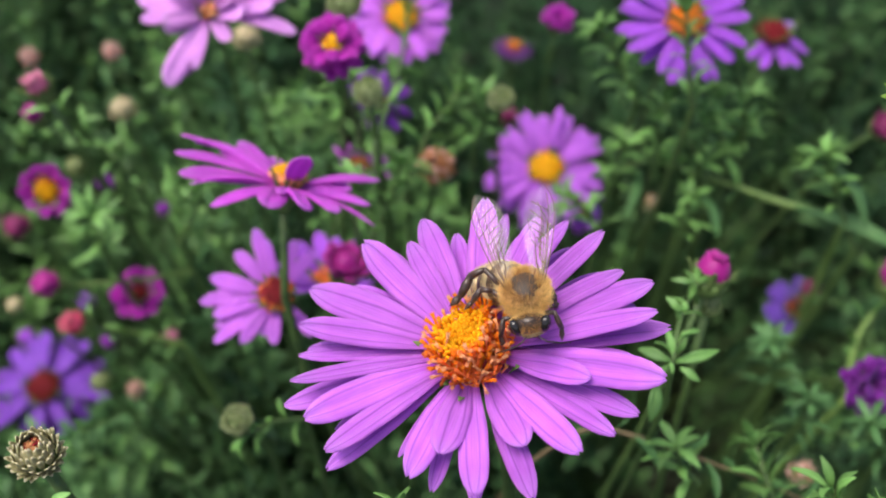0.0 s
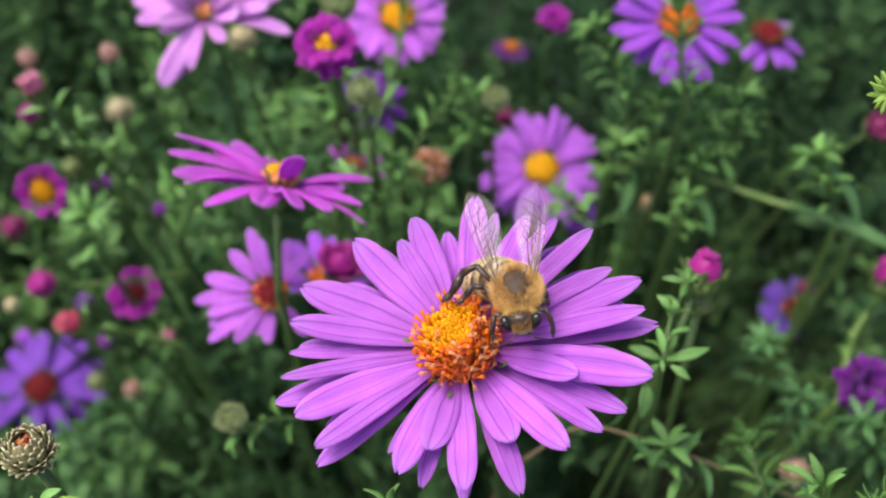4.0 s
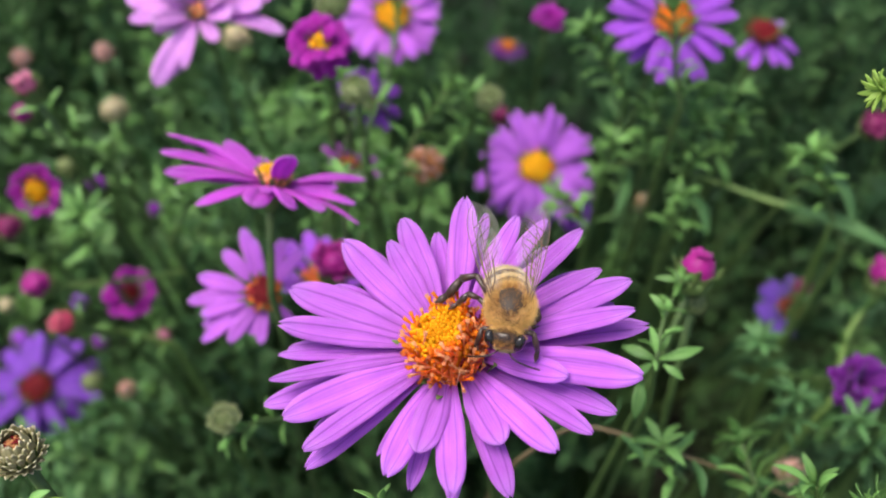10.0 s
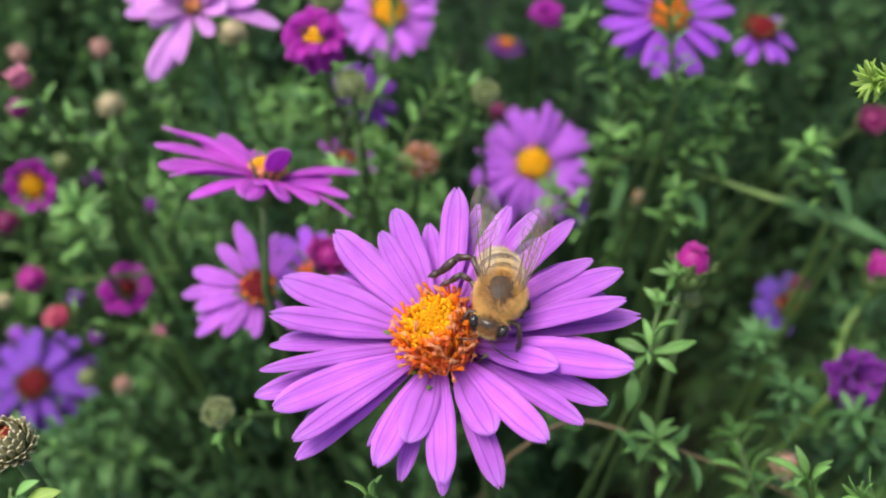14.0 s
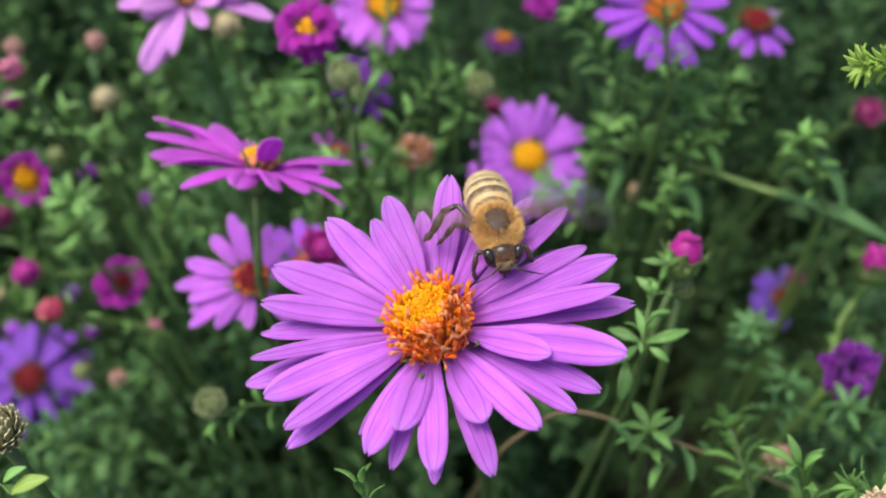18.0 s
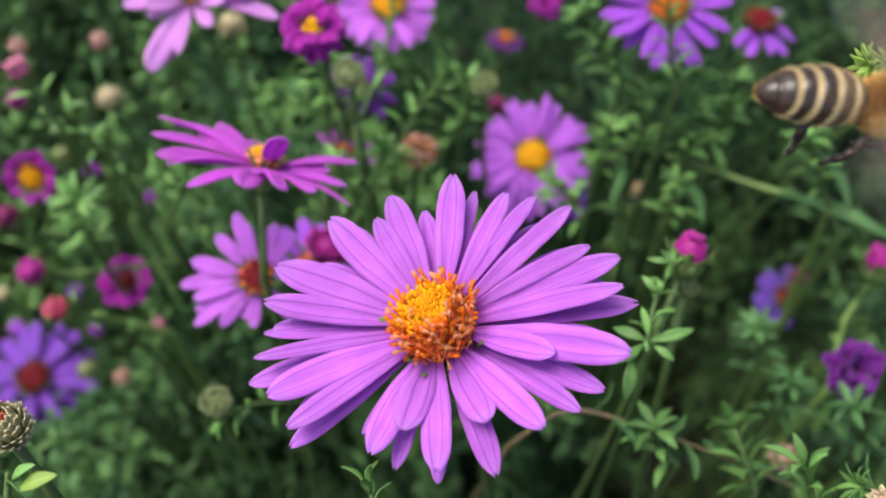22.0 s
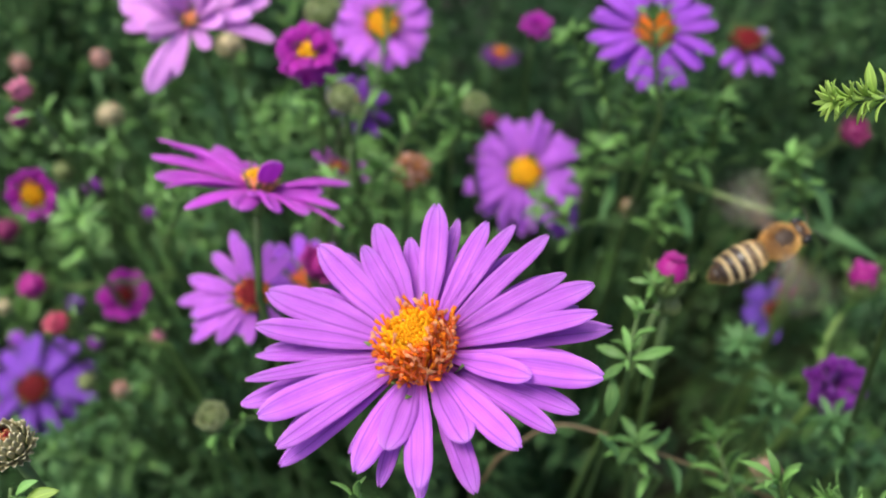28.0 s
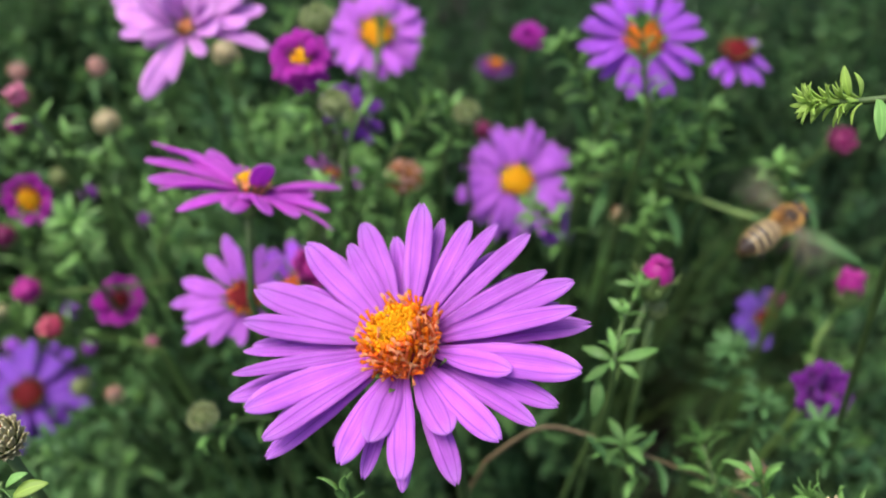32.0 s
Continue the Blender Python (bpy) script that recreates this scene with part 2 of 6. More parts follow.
# ---- mesh helpers ----
def mesh_of(name, verts, faces, mat, uvs=None, smooth=True):
    me = bpy.data.meshes.new(name)
    me.from_pydata([tuple(v) for v in verts], [], faces)
    me.materials.append(mat)
    if smooth:
        me.polygons.foreach_set("use_smooth", [True] * len(me.polygons))
    if uvs is not None:
        layer = me.uv_layers.new(name="UVMap")
        idx = np.empty(len(me.loops), dtype=np.int32)
        me.loops.foreach_get("vertex_index", idx)
        layer.data.foreach_set("uv", np.asarray(uvs, dtype=np.float32)[idx].ravel())
    me.update()
    return me


def put(name, me, parent, m=None, label=""):
    ob = new(name, me)
    ob.parent = parent
    if m is not None:
        ob.matrix_local = m
    return tagged(ob, label)


def thing(name, m, label, category, group=""):
    ob = new(name)
    ob.empty_display_size = 0.005
    ob.matrix_world = m
    return tagged(ob, label, category, group)


def facing(at, normal, spin=0.0):
    """A pose at a place whose z axis points along normal."""
    q = Vector(normal).to_track_quat("Z", "Y").to_matrix().to_4x4()
    return Matrix.Translation(at) @ q @ pose(0, 0, 0, 0, 0, spin)


def grid_faces(rows, cols, wrap=False, start=0):
    out = []
    for i in range(rows - 1):
        for j in range(cols if wrap else cols - 1):
            k = (j + 1) % cols
            out.append((start + i * cols + j, start + i * cols + k, start + (i + 1) * cols + k, start + (i + 1) * cols + j))
    return out


def tube(points, radii, sides=8, cap=True):
    """Vertices and faces of a round stalk along a line of points."""
    pts = [Vector(p) for p in points]
    verts, side = [], None
    for i, p in enumerate(pts):
        d = (pts[min(i + 1, len(pts) - 1)] - pts[max(i - 1, 0)]).normalized()
        if side is None:
            side = d.orthogonal().normalized()
        side = (side - d * side.dot(d)).normalized()
        other = d.cross(side)
        for s in range(sides):
            a = 2 * math.pi * s / sides
            verts.append(p + (side * math.cos(a) + other * math.sin(a)) * radii[i])
    faces = grid_faces(len(pts), sides, True)
    if cap:
        faces.append(tuple(range(sides))[::-1])
        faces.append(tuple(range((len(pts) - 1) * sides, len(pts) * sides)))
    return verts, faces


def spun(profile, sides=16):
    """Vertices and faces of a body of revolution about z from (radius, height) pairs."""
    verts = [(r * math.cos(2 * math.pi * s / sides), r * math.sin(2 * math.pi * s / sides), z) for r, z in profile for s in range(sides)]
    faces = grid_faces(len(profile), sides, True)
    faces.append(tuple(range(sides))[::-1])
    faces.append(tuple(range((len(profile) - 1) * sides, len(profile) * sides)))
    return verts, faces


def bend(a, d0, b, d1, count=9):
    """Points of a smooth line from a (leaving along d0) to b (arriving along d1)."""
    a, d0, b, d1 = Vector(a), Vector(d0), Vector(b), Vector(d1)
    out = []
    for i in range(count):
        t = i / (count - 1)
        h = t * t * (3 - 2 * t)
        out.append(a * (1 - h) + b * h + d0 * (t * (1 - t) ** 2) + d1 * (-t * t * (1 - t)))
    return out


def joined(pieces):
    verts, faces = [], []
    for v, f in pieces:
        o = len(verts)
        verts += v
        faces += [tuple(i + o for i in face) for face in f]
    return verts, faces


# ---- petals, florets, leaves ----
def petal_mesh(mat, length, width, rise=0.0, arch=0.12, hollow=0.10, twist=0.0, curl=0.0, rows=10, cols=7, rng=None, notch=0.0):
    """A ray petal along +x from the origin: strap-shaped, round-tipped, with two grooves along it."""
    rng = rng or random.Random(1)
    wob = [rng.uniform(-1, 1) for _ in range(4)]
    top, uvs = [], []
    for i in range(rows):
        v = 1 - (1 - i / (rows - 1)) ** 1.35
        s = min(1.0, v / 0.55)
        w = 0.32 + 0.68 * s * s * (3 - 2 * s)
        if v > 0.70:
            w *= max(0.0, 1 - ((v - 0.70) / 0.303) ** 2.4) ** 0.56
        w = max(w, 0.15) * width / 2
        bow = arch * length * math.sin(math.pi * min(v * 0.9, 1.0)) + rise * v ** 1.3 + curl * length * max(0, v - 0.6) ** 2
        sway = wob[0] * 0.045 * length * v * v
        tw = twist * v + wob[1] * 0.15 * v
        for j in range(cols):
            u = 2 * j / (cols - 1) - 1
            g = -hollow * width * (1 - u * u) * (0.4 + 0.6 * (1 - v)) - 0.065 * width * math.cos(u * math.pi * 2.0) * min(1.0, 1.6 - v)
            y, z = u * w, g * min(1.0, 2.2 * w / width + 0.2) + wob[2] * 0.05 * width * u * math.sin(v * 5 + wob[3] * 3)
            x = length * v + (0.03 * length * (abs(u) - 0.5) * notch if i == rows - 1 else 0)
            top.append((x, y * math.cos(tw) - z * math.sin(tw) + sway, bow + y * math.sin(tw) + z * math.cos(tw)))
            uvs.append((j / (cols - 1), v))
    n = len(top)
    thick = 0.13 * MM
    low = [(x, y * 0.985, z - thick) for x, y, z in top]
    faces = grid_faces(rows, cols) + [f[::-1] for f in grid_faces(rows, cols, start=n)]
    rim = [i * cols for i in range(rows)] + [(rows - 1) * cols + j for j in range(1, cols)] + [i * cols + cols - 1 for i in range(rows - 2, -1, -1)] + list(range(cols - 2, 0, -1))
    for a, b in zip(rim, rim[1:] + rim[:1]):
        faces.append((a, b, b + n, a + n))
    return mesh_of("petal", top + low, faces, mat, uvs + uvs)


def floret_mesh(mat, height, radius, flare=1.5, lobes=5):
    """A small tubular floret with a lobed, flared mouth."""
    sides = lobes * 2
    verts = []
    for r, z, wave in ((0.7, 0, 0), (0.75, 0.45, 0), (1.0, 0.75, 0), (flare, 1.0, 0.32), (0.55, 0.90, 0)):
        for s in range(sides):
            a = 2 * math.pi * s / sides
            k = r * (1 + (wave if s % 2 == 0 else -wave))
            verts.append((k * radius * math.cos(a), k * radius * math.sin(a), height * (z + (0.08 if wave and s % 2 == 0 else 0))))
    faces = grid_faces(5, sides, True) + [tuple(range(4 * sides, 5 * sides))]
    return mesh_of("floret", verts, faces, mat)


def leaf_mesh(mat, length, width, curl=0.15, fold=0.25, rows=7):
    """A narrow pointed leaf along +x with a folded midrib, curving down towards its tip."""
    verts, uvs = [], []
    for i in range(rows):
        v = 1 - (1 - i / (rows - 1)) ** 1.25
        w = (0.30 + 0.70 * math.sin(math.pi * 0.5 * min(1.0, v / 0.55)) ** 1.3) * (1.0 if v < 0.5 else max(0.0, 1 - ((v - 0.5) / 0.505) ** 1.7) ** 0.8)
        w = max(w, 0.07) * width / 2
        z = 0.10 * length * math.sin(math.pi * v) - curl * length * v * v
        for u in (-1, -0.5, 0, 0.5, 1):
            verts.append((length * v, u * w, z + fold * abs(u) * w))
            uvs.append((u / 2 + 0.5, v))
    n = len(verts)
    verts += [(x, y * 0.97, z - 0.10 * MM) for x, y, z in verts]
    faces = grid_faces(rows, 5) + [f[::-1] for f in grid_faces(rows, 5, start=n)]
    rim = [i * 5 for i in range(rows)] + [(rows - 1) * 5 + j for j in range(1, 5)] + [i * 5 + 4 for i in range(rows - 2, -1, -1)] + [3, 2, 1]
    for a, b in zip(rim, rim[1:] + rim[:1]):
        faces.append((a, b, b + n, a + n))
    return mesh_of("leaf", verts, faces, mat, uvs + uvs)


def stalk(parent, at, normal, foot, radius, mat=STEM, lean=0.5, name="stem"):
    """A stem from under a flower head down to its foot, as a part of the flower."""
    at, normal = Vector(at), Vector(normal).normalized()
    reach = (at - Vector(foot)).length
    pts = bend(at, -normal * reach * lean, foot, (0, 0, -reach * 0.8), 14)
    inv = parent.matrix_world.inverted()
    v, f = tube([inv @ p for p in pts], [radius * (1 + 0.5 * i / 13) for i in range(14)], 8)
    return put(name, mesh_of(name, v, f, mat), parent)


def bracts(parent, radius, depth, rng, mat=BRACT, tiers=3, count=13, spread=0.5, low=0.0):
    """The green cup under a flower head, with its overlapping bracts."""
    prof = [(radius * 0.25, -depth), (radius * 0.75, -depth * 0.8), (radius * 0.98, -depth * 0.4), (radius, -0.0002), (radius * 0.7, 0)]
    v, f = spun(prof, 14)
    put("calyx", mesh_of("calyx", v, f, mat, [(0.2, 0.5)] * len(v)), parent, Matrix.Translation((0, 0, low)))
    shapes = [leaf_mesh(mat, depth * (0.95 + 0.15 * k), radius * 0.42, -0.35 * spread, 0.3, 5) for k in range(3)]
    for tier in range(tiers):
        for k in range(count):
            a = 360 * (k + 0.5 * tier) / count + rng.uniform(-5, 5)
            z = -depth * (0.95 - 0.3 * tier)
            r = radius * (0.55 + 0.2 * tier)
            m = pose(0, 0, low, 0, 0, a) @ pose(r, 0, z, 0, -(74 - 16 * spread * tier) + rng.uniform(-8, 8), 0)
            put("bract", shapes[k % 3], parent, m)


def disc_dome(parent, radius, height, mat, low=0.0, sides=18):
    prof = [(radius * math.cos(a), height * math.sin(a)) for a in (i * math.pi / 2 / 7 for i in range(7))] + [(radius * 0.05, height)]
    v, f = spun([(radius * 0.9, -height * 0.3)] + prof, sides)
    return put("disc", mesh_of("disc", v, f, mat), parent, Matrix.Translation((0, 0, low)))


def aster(at, normal, radius, count, petal_mat, foot, label, seed, width=2.0, lift=8, spread=10, disc=2.6, disc_mats=(DISC_YELLOW, DISC_ORANGE), disc_h=1.2,
          florets=40, stem_r=0.42, miss=(), rings=2, arch=0.07, spin=0.0, length_spread=0.12, stem_mat=STEM, droop=0.0, calyx_d=4.0, rays=(), floret_h=1.3):
    """An open or half-open aster: separate ray petals round a disc of florets, bracts and a stem. Lengths in millimetres, angles in degrees."""
    rng = random.Random(seed)
    m = facing(at, normal, spin)
    top = thing("aster_flower", m, label, "flower", "asters")
    shapes = [petal_mesh(petal_mat, (radius - disc * 0.5) * MM, width * MM * rng.uniform(0.85, 1.1), -droop * MM, arch * rng.uniform(0.5, 1.4), 0.1, rng.uniform(-0.25, 0.25), 0.0, 8, 5, rng) for _ in range(5)]
    for k in range(count):
        a = 360 * k / count + rng.uniform(-4, 4)
        if any(lo <= a % 360 <= hi for lo, hi in miss):
            continue
        ring = k % rings
        tilt = lift - ring * 9 + rng.uniform(-spread, spread) * 0.6
        s = 1 - rng.uniform(0, length_spread)
        pm = pose(0, 0, -0.3 * MM * ring, 0, 0, a) @ pose(disc * 0.45 * MM, 0, 0, rng.uniform(-14, 14), -tilt, 0) @ Matrix.Diagonal((s, 1, 1, 1))
        put("petal", shapes[k % 5], top, pm)
    # petals of their own set: degrees round the disc from the east, degrees of rise, length and width
    z = m.to_3x3() @ Vector((0, 0, 1))
    east = (Vector((1, 0, 0)) - z * z.x).normalized()
    for az, rise, length, wide in rays:
        way = m.to_3x3().inverted() @ (east * math.cos(radians(az)) + z.cross(east) * math.sin(radians(az)))
        me = petal_mesh(petal_mat, (length - disc * 0.5) * MM, wide * MM, 0.0, rng.uniform(0.02, 0.09), 0.1, rng.uniform(-0.3, 0.3), rng.uniform(-0.25, 0.05), 10, 7, rng, rng.uniform(0, 1.0))
        put("petal", me, top, pose(0, 0, 0, 0, 0, math.degrees(math.atan2(way.y, way.x))) @ pose(disc * 0.5 * MM, 0, 0, rng.uniform(-16, 16), -rise, 0))
    disc_dome(top, disc * MM, disc_h * MM, disc_mats[0])
    tubes = [floret_mesh(disc_mats[i % len(disc_mats)], floret_h * MM, 0.28 * MM) for i in range(len(disc_mats))]
    for k in range(florets):
        r = math.sqrt((k + 0.5) / florets)
        a = k * 2.39996
        h = disc_h * math.sqrt(max(0, 1 - (r * 0.95) ** 2)) - 0.5
        which = min(len(tubes) - 1, int(r * r * len(tubes) * rng.uniform(0.7, 1.2)))
        put("floret", tubes[which], top, pose(r * disc * MM * math.cos(a), r * disc * MM * math.sin(a), h * MM, 0, 0, math.degrees(a)) @ pose(0, 0, 0, rng.uniform(-9, 9), 32 * r, 0))
    bracts(top, disc * 0.85 * MM, calyx_d * MM, rng)
    stalk(top, Vector(m.translation) - m.to_3x3() @ Vector((0, 0, calyx_d * 0.9 * MM)), normal, foot, stem_r * MM, stem_mat)
    return top


def bud(at, normal, radius, height, foot, label, seed, petal_mat=PETAL_MAGENTA, cup=0.55, tuft=14, bract_mat=BRACT, stem_r=0.4, open_by=0.0):
    """A closed bud: a green cup of bracts with a tight tuft of furled petals. Millimetres."""
    rng = random.Random(seed)
    m = facing(at, normal)
    top = thing("aster_bud", m, label, "flower bud", "aster buds")
    r, h = radius * MM, height * MM
    v, f = spun([(r * 0.5, -h * 0.45), (r * 0.85, -h * 0.2), (r * 0.92, h * 0.1), (r * 0.7, h * 0.4), (r * 0.3, h * 0.54), (r * 0.05, h * 0.56)], 14)
    put("core", mesh_of("core", v, f, petal_mat, [(0.5, 0.3)] * len(v)), top)
    shape = petal_mesh(petal_mat, h * 0.98, r * 0.85, 0, 0.20 - open_by * 0.1, -0.18, 0, 0, 7, 5, rng)
    for k in range(tuft):
        ring = k % 2
        a = 360 * k / tuft + rng.uniform(-8, 8)
        tilt = 84 - 14 * ring - open_by * 60 + rng.uniform(-6, 6)
        put("petal", shape, top, pose(0, 0, 0, 0, 0, a) @ pose(r * (0.78 - 0.15 * ring), 0, -h * 0.42, 0, -tilt - 14, 0))
    bracts(top, r * 1.0, h * cup, rng, bract_mat, 3, 11, 0.15, -h * 0.12)
    stalk(top, Vector(at) - m.to_3x3() @ Vector((0, 0, h * (0.1 + cup))), normal, foot, stem_r * MM)
    return top


def seed_head(at, normal, radius, foot, label, seed, bract_mat=BRACT_PALE, top_mats=(DRY_BROWN, DISC_CRIMSON), flare=0.4, tiers=4, count=15, stem_r=0.5, florets=26, name="aster_seed_head", green=BRACT, cover=0.6, tall=0.5, close=44):
    """A round head of bracts round a small tuft of unopened or withered florets. Millimetres."""
    rng = random.Random(seed)
    m = facing(at, normal)
    top = thing(name, m, label, "flower head", "aster heads")
    r = radius * MM
    v, f = spun([(r * 0.35, -r), (r * 0.85, -r * 0.7), (r, -r * 0.1), (r * 0.8, r * 0.35), (r * 0.3, r * 0.55), (r * 0.05, r * 0.56)], 16)
    put("calyx", mesh_of("calyx", v, f, green, [(0.2, 0.5)] * len(v)), top)
    shapes = [leaf_mesh(bract_mat, r * (0.70 + 0.10 * k), r * 0.38, -0.32, 0.3, 6) for k in range(3)]
    for tier in range(tiers):
        for k in range(count):
            a = 360 * (k + 0.5 * tier) / count + rng.uniform(-5, 5)
            th = -52 + (52 + close) * tier / max(1, tiers - 1)
            c, s = math.cos(radians(th)), math.sin(radians(th))
            # each bract lies against the round head and points over it to its middle
            pm = pose(0, 0, 0, 0, 0, a) @ pose(r * 1.02 * c, 0, r * 0.9 * s - r * 0.1, 0, -(90 + th - 10 - 34 * flare + rng.uniform(-7, 7)), 0)
            put("bract", shapes[(tier + k) % 3], top, pm)
    tubes = [floret_mesh(mt, tall * r, 0.18 * tall * r) for mt in top_mats]
    for k in range(florets):
        q = math.sqrt((k + 0.5) / florets) * cover
        a = k * 2.39996
        put("floret", tubes[k % len(tubes)], top, pose(q * r * math.cos(a), q * r * math.sin(a), r * (0.45 - 0.3 * q * q / cover), 0, 0, math.degrees(a)) @ pose(0, 0, 0, rng.uniform(-20, 20), 60 * q + rng.uniform(-15, 15), 0))
    stalk(top, Vector(at) - m.to_3x3() @ Vector((0, 0, r * 0.95)), normal, foot, stem_r * MM)
    return top


def shoot(line, leaves, leaf_len, leaf_w, label, seed, mat=LEAF_FRESH, stem_mat=STEM, stem_r=0.5, first=0.3, angle=55, tip_angle=25, crown=0, grow=0.5, curl=0.15, foot=None):
    """A leafy shoot along a line of points, its leaves set in a spiral and crowded at the tip. Millimetres for sizes."""
    rng = random.Random(seed)
    pts = [Vector(p) for p in line]
    dense = []
    for i in range(len(pts) - 1):
        d0 = (pts[min(i + 1, len(pts) - 1)] - pts[max(i - 1, 0)]) * 0.5
        d1 = (pts[min(i + 2, len(pts) - 1)] - pts[i]) * 0.5
        dense += bend(pts[i], d0, pts[i + 1], d1, 7)[:-1]
    dense.append(pts[-1])
    base = dense[0]
    top = thing("aster_shoot", Matrix.Translation(base), label, "plant shoot", "leafy shoots")
    local = [p - base for p in dense]
    if foot is not None:
        down = bend(Vector(foot) - base, (0, 0, 0.08), local[0], local[1] - local[0], 8)
        local_all = down[:-1] + local
    else:
        local_all = local
    n = len(local_all)
    v, f = tube(local_all, [stem_r * MM * (1.25 - 0.8 * i / (n - 1)) for i in range(n)], 7)
    put("stem", mesh_of("stem", v, f, stem_mat), top)
    shapes = [leaf_mesh(mat, leaf_len * MM * s, leaf_w * MM * s ** 0.5, curl, 0.25) for s in (1.0, 0.85, 0.7, 0.5, 0.36)]
    total = leaves + crown
    for k in range(total):
        q = first + (1 - first) * (k / max(1, leaves)) if k < leaves else 1.0
        q = min(q, 1.0)
        x = q * (len(local) - 1)
        i = min(int(x), len(local) - 2)
        p = local[i].lerp(local[i + 1], x - i)
        d = (local[i + 1] - local[i]).normalized()
        a = k * 137.5 + rng.uniform(-20, 20)
        tilt = angle + (tip_angle - angle) * q ** 2 + rng.uniform(-12, 12) + (rng.uniform(-15, 30) if k >= leaves else 0)
        q0 = d.to_track_quat("Z", "Y").to_matrix().to_4x4()
        size = (1 - grow * q) * rng.uniform(0.75, 1.15)
        which = min(4, max(0, int((1 - size) * 6)))
        put("leaf", shapes[which], top, Matrix.Translation(p) @ q0 @ pose(0, 0, 0, 0, 0, a) @ pose(stem_r * 0.5 * MM, 0, 0, rng.uniform(-25, 25), -(90 - tilt), 0))
    return top


def laid_leaf(top, at, along, normal, length, width, mat=LEAF, curl=0.1):
    """One more leaf on a shoot: from a place, along a direction, its upper face to normal. Millimetres."""
    x = Vector(along).normalized()
    y = Vector(normal).cross(x).normalized()
    m = Matrix((x, y, x.cross(y))).transposed().to_4x4()
    put("leaf", leaf_mesh(mat, length * MM, width * MM, curl, 0.25, 9), top, top.matrix_world.inverted() @ Matrix.Translation(at) @ m)


# ---- ground ----
def build_ground():
    """One sheet of soil to the horizon, uneven near the bed."""
    xs = sorted([-400, -60, -10, -2, -0.7] + [-0.5 + 0.04 * i for i in range(26)] + [0.7, 2, 10, 60, 400])
    verts = [(x, y, 0.012 * noise.noise((x * 9, y * 9, 0)) + 0.006 * noise.noise((x * 30, y * 30, 3)) if max(abs(x), abs(y)) < 0.6 else 0.0) for y in xs for x in xs]
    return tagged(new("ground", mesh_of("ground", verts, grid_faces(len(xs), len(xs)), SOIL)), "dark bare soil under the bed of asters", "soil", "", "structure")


build_ground()


# ---- the dense leafy bed behind the flowers ----
def canopy(x, y):
    """Height of the leafy bed: uneven, with deeper gaps."""
    h = 0.236 + 0.065 * noise.noise((x * 16 + 3, y * 16, 0.5)) + 0.04 * noise.noise((x * 40, y * 40, 2.5))
    for gx, gy, r, deep in HOLLOWS:
        h -= (0.5 if gx > 0.02 and gy < 0.07 else 0.7) * deep * math.exp(-((x - gx) ** 2 + (y - gy) ** 2) / (r * r))
    for fx, fy, fz in OPEN_PLACES:
        h = min(h, fz - 0.004 + 1.25 * max(0.0, math.hypot(x - fx, y - fy) - 0.007))
    return h - 0.25 * max(0.0, y - 0.16) - 0.06 * max(0.0, 0.02 - y) - 0.1 * max(0.0, abs(x) - 0.12)


OPEN_PLACES = []  # flowers and buds stand clear of the leaves
HOLLOWS = [(0.039, 0.122, 0.036, 0.15), (0.064, 0.068, 0.028, 0.19), (-0.092, 0.134, 0.012, 0.10), (0.0, 0.01, 0.04, 0.05),
           (-0.046, 0.038, 0.022, 0.10), (0.085, 0.081, 0.028, 0.20), (0.051, 0.048, 0.020, 0.12), (0.097, 0.132, 0.034, 0.20),
           (0.035, 0.056, 0.016, 0.10), (-0.023, 0.031, 0.016, 0.09), (0.054, 0.034, 0.016, 0.10), (0.031, 0.145, 0.03, 0.12), (0.075, 0.066, 0.022, 0.12),
           (0.044, 0.038, 0.015, 0.10), (0.099, 0.114, 0.034, 0.20), (0.061, 0.025, 0.014, 0.09), (-0.091, 0.084, 0.016, 0.09), (-0.049, 0.024, 0.016, 0.08)]


